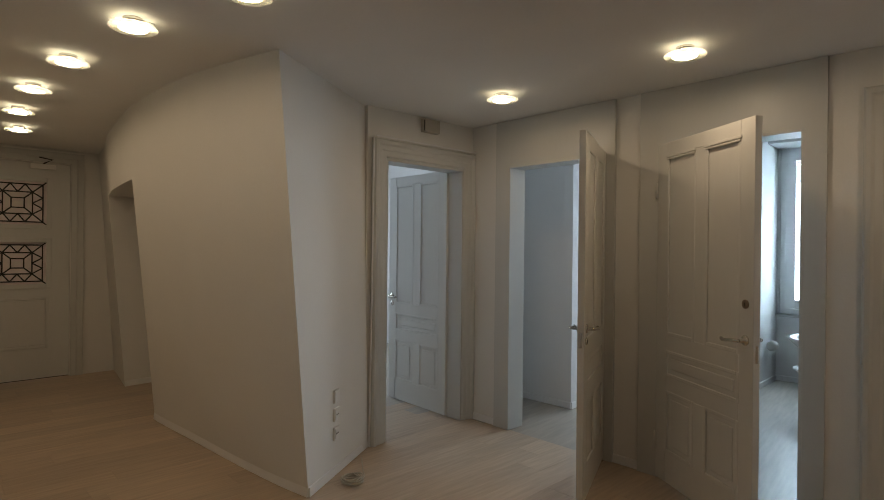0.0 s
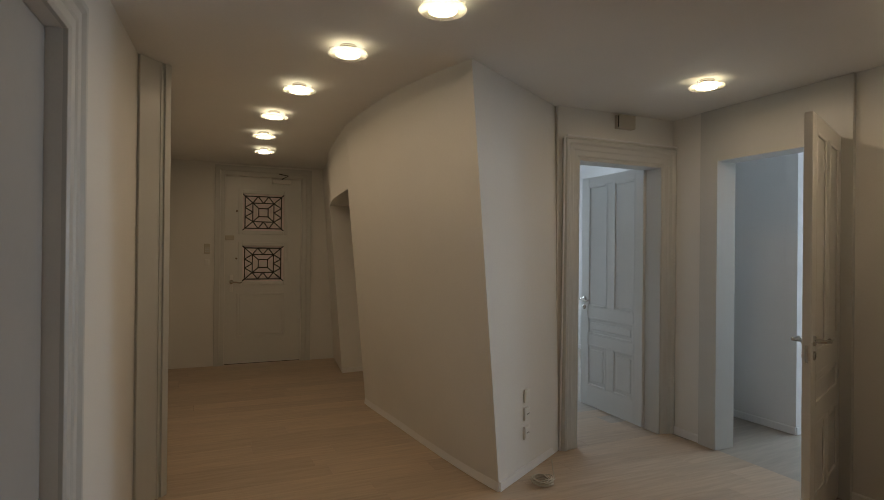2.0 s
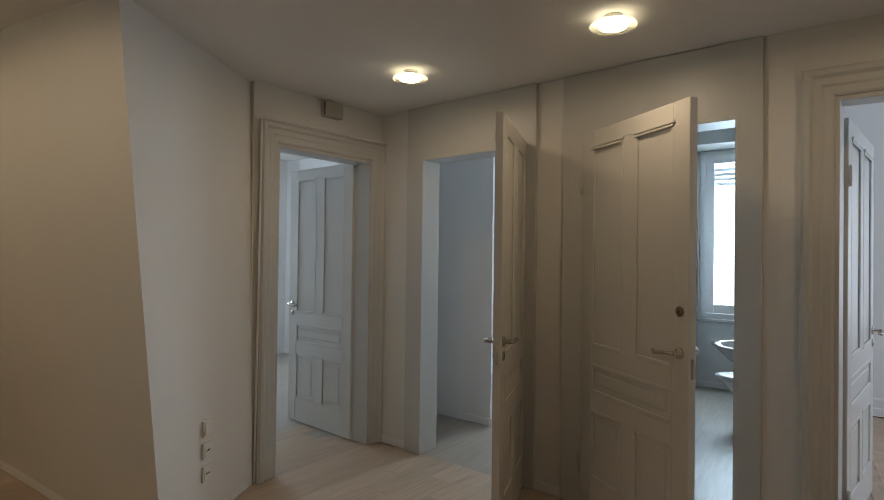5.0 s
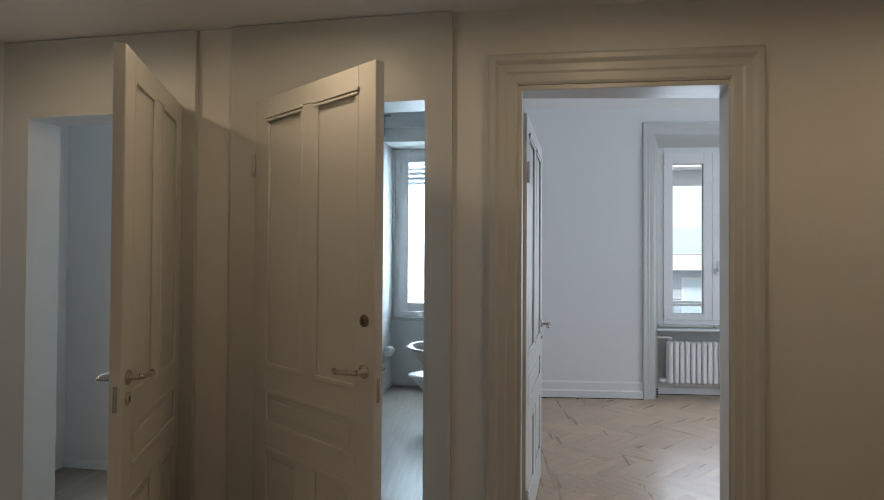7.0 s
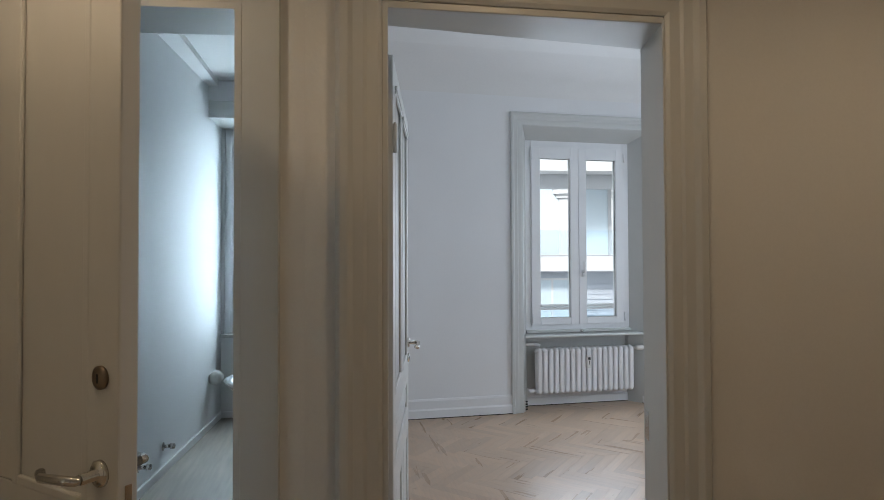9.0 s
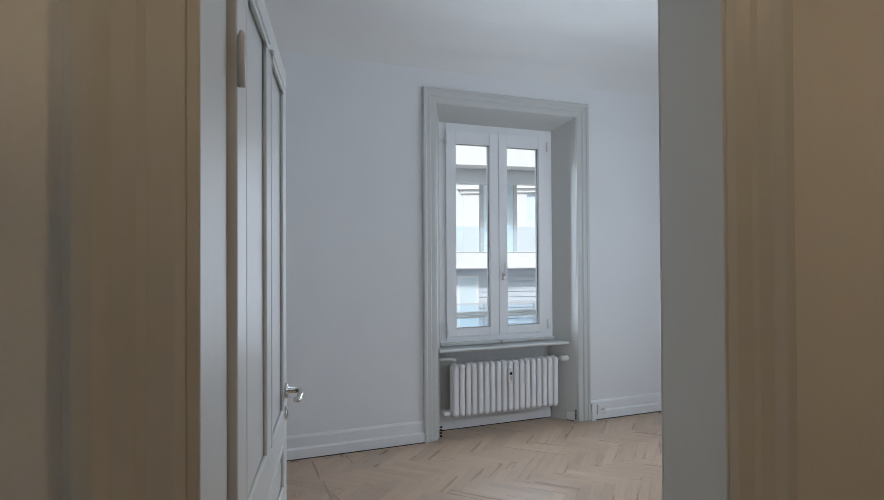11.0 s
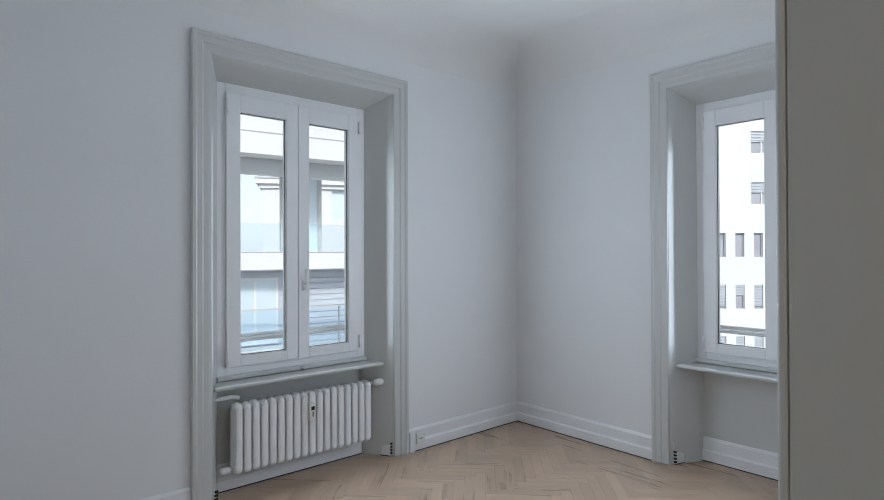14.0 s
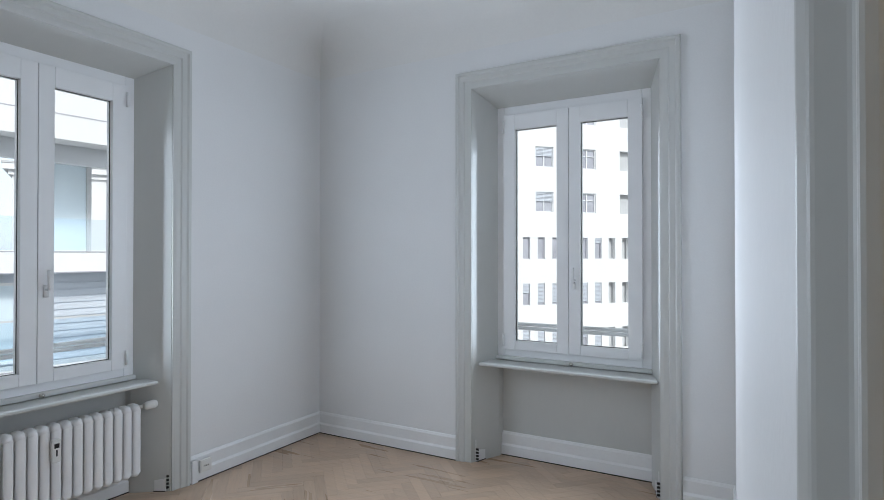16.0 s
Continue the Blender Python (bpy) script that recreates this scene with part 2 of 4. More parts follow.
# corner of the doorway on the room side, and the south corner of the room
CX, CY, SY = 0.516, 3.849, 4.012
e0 = at(FD, 0, 0)
prism(bm, [e0, dl, (dl[0], 3.97), (-0.55, 3.97), (-0.55, 3.86), (e0[0], 3.86)], 0, 3.5)
prism(bm, [dr, at(FD, 6.0, 0), (5.33, SY + 0.05), (CX + 0.04, CY + 0.012), (CX + 0.003, CY - 0.004)], 0, 3.5)
prism(bm, [dl, dr, (CX + 0.003, CY - 0.004), (dl[0], Rz)], 2.23, 3.5)
prism(bm, [(-0.6, Rz + 0.002), (dl[0], Rz + 0.002), (dl[0], 3.97), (-0.6, 3.97)], 0.0, 3.5)
setting("wall_divider", bm, PAINT, "off-white painted wall between hall and corner room", "wall")
bm = bmesh.new()
holed(bm, -1.15, 0.0, 0, 0.16, 0, 3.0, [(-0.975, -0.12, 0, 2.2)])
setting("wall_west", bm, PAINT, "off-white painted hall wall with a doorway", "wall", FW)
bm = bmesh.new()
holed(bm, -1.3, 2.2, 0, 0.2, 0, HALL_Z + 0.1, [(-0.47, 0.485, 0, 2.42)])
setting("wall_entrance", bm, PAINT, "off-white painted wall round the entrance door", "wall", FE)
# south side of the corridor, the pier and the slanting wall behind the walker
PIER_IN, PIER_OUT = (-4.121, 0.322), (-3.966, 0.157)
SOUTH_LEN = 6.6
FS = pose(PIER_OUT[0] + SOUTH_LEN * 0.981, PIER_OUT[1] - SOUTH_LEN * 0.194, 0, 0, 0, 168.82)
bm = bmesh.new()
c0, c1 = at(FE, -1.13, 0), PIER_IN
prism(bm, [c0, c1, (c1[0] - 0.12, c1[1] - 0.12), (c0[0], c0[1] - 0.2)], 0, HALL_Z + 0.1)
prism(bm, [c1, PIER_OUT, (PIER_OUT[0] - 0.06, PIER_OUT[1] - 0.16), (c1[0] - 0.12, c1[1] - 0.12)], 0, HALL_Z + 0.1)
setting("wall_corridor", bm, PAINT, "off-white painted corridor wall", "wall")
bm = bmesh.new()
holed(bm, 0, SOUTH_LEN, 0, 0.14, 0, HALL_Z + 0.1, [(SOUTH_LEN - 2.19, SOUTH_LEN - 1.405, 0, 2.2)])
setting("wall_south", bm, PAINT, "off-white painted hall wall beside a closed door", "wall", FS)
bm = bmesh.new()
prism(bm, [(2.4, -1.3), (2.6, -1.3), (2.6, 3.75), (2.4, 3.75)], 0, HALL_Z + 0.1)
setting("wall_east", bm, PAINT, "plain off-white painted hall wall", "wall")

# the leaning, curved wall along the corridor
LOW = [(-7.85, 2.75), (-6.79, 2.48), (-6.1, 2.30), (-5.40, 2.19), (-4.64, 2.15), (-4.0, 2.115), (-3.47, 2.10), (-3.14, 2.11)]
TOP = [(-7.85, 2.56), (-7.2, 2.40), (-6.35, 2.13), (-5.2, 1.85), (-4.96, 1.80), (-4.3, 1.73), (-3.7, 1.715), (-3.02, 1.79)]


def spline(pts, n):
    pts = [Vector((*p, 0)) for p in pts]
    out = []
    for i in range(len(pts) - 1):
        a, b = pts[i], pts[i + 1]
        ta = (b - pts[i - 1]) / 2 if i else b - a
        tb = (pts[i + 2] - a) / 2 if i + 2 < len(pts) else b - a
        for k in range(n):
            s = k / n
            h = (2 * s**3 - 3 * s**2 + 1, s**3 - 2 * s**2 + s, -2 * s**3 + 3 * s**2, s**3 - s**2)
            out.append(a * h[0] + ta * h[1] + b * h[2] + tb * h[3])
    return out + [pts[-1]]


low, top = spline(LOW, 6), spline(TOP, 6)
bm = bmesh.new()
NZ = 14
NICHE = range(6, 18)
cols = []
for lo, hi in zip(low, top):
    col = []
    for k in range(NZ + 1):
        s = k / NZ
        p = lo.lerp(hi, s)
        col.append(bm.verts.new((p.x, p.y, s * (HALL_Z + 0.02))))
    cols.append(col)
for i, (a, b) in enumerate(zip(cols, cols[1:])):
    for k in range(NZ):
        if i in NICHE and k < 11:
            continue
        bm.faces.new((a[k], b[k], b[k + 1], a[k + 1]))
end = cols[-1]
back = [bm.verts.new((-3.50 - 0.06 * k / NZ, 2.925, k / NZ * (HALL_Z + 0.02))) for k in range(NZ + 1)]
for k in range(NZ):
    bm.faces.new((end[k], back[k], back[k + 1], end[k + 1]))
# sides and soffit of the niche
for c, flip in ((cols[6], 1), (cols[18], 0)):
    deep = [bm.verts.new((v.co.x, 3.3, v.co.z)) for v in c[:12]]
    for k in range(11):
        f = (c[k], c[k + 1], deep[k + 1], deep[k])
        bm.faces.new(f)
for i in NICHE:
    p, q = cols[i][11], cols[i + 1][11]
    d0, d1 = bm.verts.new((p.co.x, 3.3, p.co.z)), bm.verts.new((q.co.x, 3.3, q.co.z))
    bm.faces.new((p, q, d1, d0))
bk = [bm.verts.new(p) for p in ((-6.79, 3.3, 0), (-5.4, 3.3, 0), (-5.4, 3.3, 2.1), (-6.79, 3.3, 2.1))]
bm.faces.new(bk)
setting("wall_leaning", bm, PAINT, "off-white leaning curved wall with a low niche opening", "wall", smooth=False)
bm = bmesh.new()
run = [p for p in low[18:]]
for a, b in zip(run, run[1:]):
    skirting(bm, (b.x, b.y), (a.x, a.y), 0.06, [(0, 0), (-0.012, 0), (-0.008, 0.055), (0.004, 0.06)])
setting("baseboard_leaning", bm, WHITE, "low white baseboard along the leaning wall", "baseboard")
bm = bmesh.new()
skirting(bm, at(FW, -1.135, 0.0), (-3.14, 2.11), 0.06, [(0, 0), (-0.012, 0), (-0.010, 0.055), (0.002, 0.06)])
skirting(bm, (-6.79, 3.2), (-6.79, 2.48), 0.06, [(0, 0), (-0.012, 0), (-0.012, 0.055), (0.002, 0.06)])
skirting(bm, at(FN, 0.30, -0.001), at(FN, 0.0, -0.001), 0.06, [(0, 0), (-0.012, 0), (-0.012, 0.052), (-0.008, 0.06), (0, 0.06)])
skirting(bm, at(FN, 1.60, -0.001), at(FN, 1.41, -0.001), 0.06, [(0, 0), (-0.012, 0), (-0.012, 0.052), (-0.008, 0.06), (0, 0.06)])
skirting(bm, at(FD, 0.1, -0.001), at(FD, 0.0, -0.001), 0.06, [(0, 0), (-0.012, 0), (-0.012, 0.052), (-0.008, 0.06), (0, 0.06)])
skirting(bm, at(FD, 3.04, -0.001), at(FD, 1.25, -0.001), 0.06, [(0, 0), (-0.012, 0), (-0.012, 0.052), (-0.008, 0.06), (0, 0.06)])
skirting(bm, c0, c1, 0.06, [(0, 0), (-0.012, 0), (-0.012, 0.052), (-0.008, 0.06), (0, 0.06)])
setting("baseboard_hall", bm, WHITE, "low white baseboard along the hall walls", "baseboard")

bm = bmesh.new()
prism(bm, [at(FE, -1.3, 0.1), (-3.7, -2.5), (2.5, -2.5), (2.5, 3.5), at(FD, 0.0, 0.06), at(FN, 0, 0.06), at(FW, -1.2, 0.05), at(FE, 2.3, 0.1)], HALL_Z, HALL_Z + 0.12)
setting("ceiling_hall", bm, CEIL, "flat off-white painted hall ceiling", "ceiling")

# ---------------- corner room: walls, ceiling with coving ----------------
RH = 3.38
W1C, W2C = (1.275, 2.64), (1.485, 2.80)
bm = bmesh.new()
holed(bm, -0.62, 4.06, 0, 0.36, 0, RH + 0.1, [(1.275, 2.64, 0, 2.79)])
setting("wall_window_north", bm, ROOM_PAINT, "white painted wall round the radiator window", "wall", F1)
bm = bmesh.new()
holed(bm, -0.36, 3.6, 0, 0.36, 0, RH + 0.1, [(1.485, 2.80, 0, 2.78)])
setting("wall_window_east", bm, ROOM_PAINT, "white painted wall round the second window", "wall", F2)
bm = boxes((-0.62, -0.50, 3.97, 7.23, 0, RH + 0.1))
setting("wall_partition", bm, ROOM_PAINT, "white painted partition wall", "wall")
bm = boxes((-0.50, dl[0] - 0.02, 3.972, 3.98, 0, RH))
prism(bm, [(CX + 0.045, CY + 0.004), (4.10, SY - 0.008), (4.10, SY + 0.002), (CX + 0.045, CY + 0.014)], 0, RH + 0.1)
prism(bm, [(dl[0] - 0.02, 3.80), (CX + 0.045, CY + 0.004), (CX + 0.045, CY + 0.014), (dl[0] - 0.02, 3.85)], 2.305, RH)
setting("wall_room_south", bm, ROOM_PAINT, "white painted plaster of the room wall", "wall")
bm = boxes((-0.62, 4.5, 3.6, 7.6, RH, RH + 0.12))
setting("ceiling_room", bm, CEIL, "white room ceiling", "ceiling")
bm = bmesh.new()
R = 0.34
arc = [(R - R * math.cos(a), -R + R * math.sin(a)) for a in [math.pi / 2 * k / 8 for k in range(9)]]


def cove(bm, p0, p1):
    p0, p1 = Vector((*p0, RH)), Vector((*p1, RH))
    d = (p1 - p0).normalized()
    n = Vector((d.y, -d.x, 0))
    rows = [[bm.verts.new(p + n * a + Vector((0, 0, b))) for a, b in arc] for p in (p0, p1)]
    k = len(rows[0])
    for i in range(k - 1):
        bm.faces.new((rows[0][i], rows[0][(i + 1) % k], rows[1][(i + 1) % k], rows[1][i]))


cove(bm, (-0.50, 7.232), (4.062, 7.232))
cove(bm, (4.062, 7.232), (4.062, SY))
cove(bm, (4.062, SY), (-0.5, 3.86))
cove(bm, (-0.502, 3.86), (-0.502, 7.232))
setting("ceiling_coving", bm, CEIL, "white rounded coving between wall and ceiling", "coving", smooth=True)
bm = bmesh.new()
skirting(bm, (-0.50, 7.23), (1.15, 7.23), 0.178)
skirting(bm, (2.765, 7.23), (4.06, 7.23), 0.178)
skirting(bm, (4.06, 7.23), at(F2, 1.36, 0), 0.178)
skirting(bm, at(F2, 2.93, 0), (4.06, SY), 0.178)
skirting(bm, (4.06, SY), (CX + 0.055, CY + 0.014), 0.178)
skirting(bm, (-0.50, 3.98), (-0.50, 7.23), 0.178)
setting("baseboard_room", bm, WHITE, "tall white moulded baseboard of the corner room", "baseboard", bevel=0.002)
# the shaded floor joint, laid on as a dark strip
bm = bmesh.new()
skirting(bm, (-0.50, 7.23), (1.15, 7.23), 0.178, GAP_SKIRT)
skirting(bm, (2.765, 7.23), (4.06, 7.23), 0.178, GAP_SKIRT)
skirting(bm, (4.06, 7.23), at(F2, 1.36, 0), 0.178, GAP_SKIRT)
skirting(bm, at(F2, 2.93, 0), (4.06, SY), 0.178, GAP_SKIRT)
skirting(bm, (4.06, SY), (CX + 0.055, CY + 0.014), 0.178, GAP_SKIRT)
skirting(bm, (-0.50, 3.98), (-0.50, 7.23), 0.178, GAP_SKIRT)
setting("baseboard_room_gap", bm, GAP, "dark strip for the shaded open joint under the baseboard", "baseboard")

# ---------------- door surrounds ----------------
BAND = [(0, -0.002), (0, 0.014), (0.012, 0.022), (0.045, 0.024), (0.055, 0.030), (0.085, 0.032), (0.10, 0.045), (0.122, 0.045), (0.135, 0.03), (0.135, -0.002)]


def full_casing(name, F, x0, x1, h0, h1, zt, depth, label):
    """Flat boards from floor to ceiling round a doorway, with a lining through the wall."""
    bm = bmesh.new()
    box(bm, x0, h0, -0.028, -0.001, 0, HALL_Z - 0.004)
    box(bm, h1, x1, -0.028, -0.001, 0, HALL_Z - 0.004)
    box(bm, h0, h1, -0.028, -0.001, zt, HALL_Z - 0.004)
    box(bm, h0 - 0.001, h0 + 0.018, -0.030, depth, 0, zt)
    box(bm, h1 - 0.018, h1 + 0.001, -0.030, depth, 0, zt)
    box(bm, h0, h1, -0.027, depth, zt - 0.02, zt + 0.001)
    return setting(name, bm, TRIM, label, "door frame", F)


full_casing("trim_door_2", FN, 0.30, 1.41, 0.44, 1.28, 2.20, 0.165, "grey gloss door frame reaching up to the ceiling")
full_casing("trim_door_3", FN, 1.60, 2.68, 1.73, 2.575, 2.20, 0.165, "grey gloss door frame reaching up to the ceiling")
bm = bmesh.new()
surround(bm, -0.975, -0.125, 2.205, BAND)
box(bm, -0.976, -0.958, -0.012, 0.165, 0, 2.2)
box(bm, -0.142, -0.119, -0.012, 0.165, 0, 2.2)
box(bm, -0.97, -0.12, -0.010, 0.165, 2.18, 2.204)
setting("trim_door_1", bm, TRIM, "grey moulded door frame", "door frame", FW, bevel=0.002)
bm = bmesh.new()
surround(bm, 0.222, 1.114, 2.235, BAND)
setting("trim_door_4", bm, TRIM, "grey moulded door frame on the hall side", "door frame", FD, bevel=0.002)
bm = bmesh.new()
prism(bm, [at(FD, 0.221, -0.012), at(FD, 0.240, -0.012), (dl[0] + 0.052, 4.035), (dl[0] - 0.001, 4.035)], 0, 2.23)
prism(bm, [at(FD, 1.107, -0.012), at(FD, 1.116, -0.012), (CX + 0.004, CY), (CX - 0.004, CY)], 0, 2.23)
prism(bm, [at(FD, 0.225, -0.011), at(FD, 1.112, -0.011), (CX, CY), (dl[0], 3.82)], 2.212, 2.234)
setting("trim_door_4_lining", bm, TRIM, "grey gloss lining of the doorway", "door frame", bevel=0.003)
bm = bmesh.new()
prism(bm, [(CX - 0.004, CY), (CX - 0.002, CY + 0.007), (CX + 0.008, CY + 0.006), (CX + 0.014, CY + 0.003), (CX + 0.022, CY + 0.005), (CX + 0.030, CY + 0.017),
           (CX + 0.040, CY + 0.021), (CX + 0.047, CY + 0.019), (CX + 0.047, CY)], 0, 2.29)
prism(bm, [(dl[0], 3.822), (CX - 0.004, CY + 0.001), (CX + 0.04, CY + 0.018), (dl[0], 3.86)], 2.234, 2.29)
setting("trim_door_4_room", bm, TRIM, "pale grey moulded door frame on the room side", "door frame", bevel=0.002)
bm = bmesh.new()
box(bm, -0.001, 0.001, -0.02, 0.02, 0.98, 1.08)
part("strike_plate", bm, CHROME, bpy.data.objects["trim_door_4_lining"], "steel strike plate", pose(CX - 0.0105, CY - 0.025, -0.14, 0, 0, -12.5))
bm = bmesh.new()
surround(bm, -0.475, 0.49, 2.425, [(0, -0.001), (0, 0.02), (0.05, 0.025), (0.06, 0.035), (0.12, 0.035), (0.12, -0.001)])
setting("trim_entrance", bm, TRIM, "grey entrance door frame", "door frame", FE, bevel=0.002)
bm = bmesh.new()
box(bm, 0.0, 0.226, -0.020, -0.001, 0, HALL_Z - 0.004)
box(bm, 0.150, 0.165, -0.026, -0.020, 0, HALL_Z - 0.004)
box(bm, 0.178, 0.224, -0.034, -0.020, 0, HALL_Z - 0.004)
setting("trim_pier", bm, TRIM, "grey moulded pilaster at the corridor corner", "pilaster", pose(*PIER_OUT, 0, 0, 0, 133.2), bevel=0.003)
bm = bmesh.new()
surround(bm, SOUTH_LEN - 2.19, SOUTH_LEN - 1.405, 2.2, BAND)
setting("trim_door_6", bm, TRIM, "grey moulded frame of a closed door", "door frame", FS, bevel=0.002)


# ---------------- doors ----------------
def ring_frame(bm, x0, x1, z0, z1, w, y0, y1):
    box(bm, x0, x0 + w, y0, y1, z0, z1)
    box(bm, x1 - w, x1, y0, y1, z0, z1)
    box(bm, x0 + w, x1 - w, y0, y1, z0, z0 + w)
    box(bm, x0 + w, x1 - w, y0, y1, z1 - w, z1)


def lever(parent, x, z, y, side, way, escutcheon=True, long=0.125):
    """A lever handle on the face at y; side: -1 or 1 along y; way: -1 or 1 along x."""
    bm = bmesh.new()
    lathe(bm, [(0.027, 0.0), (0.027, side * 0.006), (0.022, side * 0.010), (0.011, side * 0.011), (0.011, side * 0.04)], 20, (x, y, z), "y")
    h = part("door_handle", bm, CHROME, parent, "polished steel lever handle", smooth=True)
    bm = bmesh.new()
    tube(bm, [(x, y + side * 0.035, z), (x, y + side * 0.05, z), (x + way * 0.02, y + side * 0.056, z), (x + way * 0.06, y + side * 0.057, z - 0.004),
              (x + way * (long - 0.02), y + side * 0.055, z - 0.010), (x + way * long, y + side * 0.048, z - 0.004)], 0.0095, 12)
    part("lever", bm, CHROME, h, smooth=True)
    if escutcheon:
        bm = bmesh.new()
        lathe(bm, [(0.024, 0.0), (0.024, side * 0.006), (0.018, side * 0.009)], 20, (x, y, z + escutcheon), "y")
        k = part("keyhole_rose", bm, BRASS if escutcheon > 0 else CHROME, parent, "round keyhole cover", smooth=True)
        bm = boxes((x - 0.003, x + 0.003, y + side * 0.0085, y + side * 0.0098, z + escutcheon - 0.01, z + escutcheon + 0.008))
        part("keyhole", bm, GAP, k)


def panel_door(name, w, m, label, h=2.205, t=0.042, hx=None, keys=-0.075, handle_z=1.04, crown=False):
    d = empty(name, m, label, "door", "", "structure")
    st, mu = 0.105, 0.10
    mid = w / 2
    rails = [(0.012, 0.21), (0.60, 0.70), (0.86, 0.965), (2.118, h)]
    bm = bmesh.new()
    box(bm, 0, st, 0, t, 0.012, h)
    box(bm, w - st, w, 0, t, 0.012, h)
    for a, b in rails:
        box(bm, st, w - st, 0.0005, t - 0.0005, a, b)
    box(bm, mid - mu / 2, mid + mu / 2, 0.001, t - 0.001, 0.965, 2.118)
    box(bm, mid - mu / 2, mid + mu / 2, 0.001, t - 0.001, 0.21, 0.60)
    part("leaf_frame", bm, LEAF, d, bevel=0.004)
    cells = [(st, mid - mu / 2, 0.965, 2.118), (mid + mu / 2, w - st, 0.965, 2.118), (st, w - st, 0.70, 0.86), (st, mid - mu / 2, 0.21, 0.60), (mid + mu / 2, w - st, 0.21, 0.60)]
    for n, (a, b, lo, hi) in enumerate(cells):
        bm = boxes((a - 0.005, b + 0.005, 0.010, t - 0.010, lo - 0.005, hi + 0.005))
        if n >= 2:
            box(bm, a + 0.045, b - 0.045, 0.005, t - 0.005, lo + 0.045, hi - 0.045)
        p = part("panel", bm, LEAF, d, bevel=0.006 if n >= 2 else 0)
        for y0, y1 in ((-0.0015, 0.0102), (t - 0.0102, t + 0.0015)):
            bm = bmesh.new()
            ring_frame(bm, a - 0.006, b + 0.006, lo - 0.006, hi + 0.006, 0.024, y0, y1)
            part("panel_moulding", bm, LEAF, p, bevel=0.005)
        if n < 2:
            bm = boxes((a - 0.010, b + 0.010, -0.010, 0.0, hi - 0.012, hi + 0.004), (a - 0.003, b + 0.003, -0.006, 0.0, hi - 0.026, hi - 0.012))
            part("panel_cap", bm, LEAF, p, bevel=0.004)
    x = hx if hx is not None else w - 0.055
    way = -1 if x > w / 2 else 1
    lever(d, x, handle_z, 0, -1, way, keys)
    lever(d, x, handle_z, t, 1, way, keys if keys < 0 else False)
    bm = boxes((w if x > w / 2 else -0.0015, (w + 0.0015) if x > w / 2 else 0.0, 0.014, t - 0.014, handle_z - 0.11, handle_z - 0.02))
    part("lock_plate", bm, CHROME, d)
    for z in (0.25, 1.9):
        bm = bmesh.new()
        lathe(bm, [(0.008, z - 0.05), (0.008, z + 0.05), (0.004, z + 0.06)], 10, (0.0 if x > w / 2 else w, -0.008, 0))
        part("hinge", bm, LEAF, d, smooth=True)
    return d


def leaf_pose(hinge, free):
    a = math.degrees(math.atan2(free[1] - hinge[1], free[0] - hinge[0]))
    return pose(hinge[0], hinge[1], 0, 0, 0, a)


# door 1 opens into the far room, door 2 and 3 into the hall, door 4 into the corner room
panel_door("door_1", 0.86, leaf_pose((-3.545, 3.945), (-4.405, 4.085)), "pale grey panelled door standing wide open into a room", handle_z=1.03)
panel_door("door_2", 0.86, leaf_pose((-2.095, 3.875), (-1.855, 3.03)), "pale grey panelled door standing wide open into the hall", handle_z=1.04)
panel_door("door_3", 0.875, leaf_pose(at(FN, 1.735, -0.035), (-0.962, 3.232)), "pale grey panelled bathroom door standing ajar", keys=0.19, handle_z=1.04)
panel_door("door_4", 1.01, leaf_pose((-0.352, 4.045), (-0.158, 5.04)), "pale grey panelled door standing open into the corner room", handle_z=1.035, keys=-0.08)
bm = boxes((SOUTH_LEN - 2.187, SOUTH_LEN - 1.408, 0.05, 0.09, 0.008, 2.196))
tagged(part("door_6", bm, SHADED_LEAF, None, "", FS, bevel=0.003), "closed flush hall door, coloured darker for the shade it lies in", "door", "", "structure")
ent = empty("door_5", FE, "grey panelled entrance door with two leaded glass lights", "door", "", "structure")
bm = bmesh.new()
holed(bm, -0.468, 0.483, 0.03, 0.075, 0.008, 2.418, [(-0.265, 0.265, 1.06, 1.53), (-0.265, 0.265, 1.72, 2.205)])
part("leaf_frame", bm, LEAF, ent)
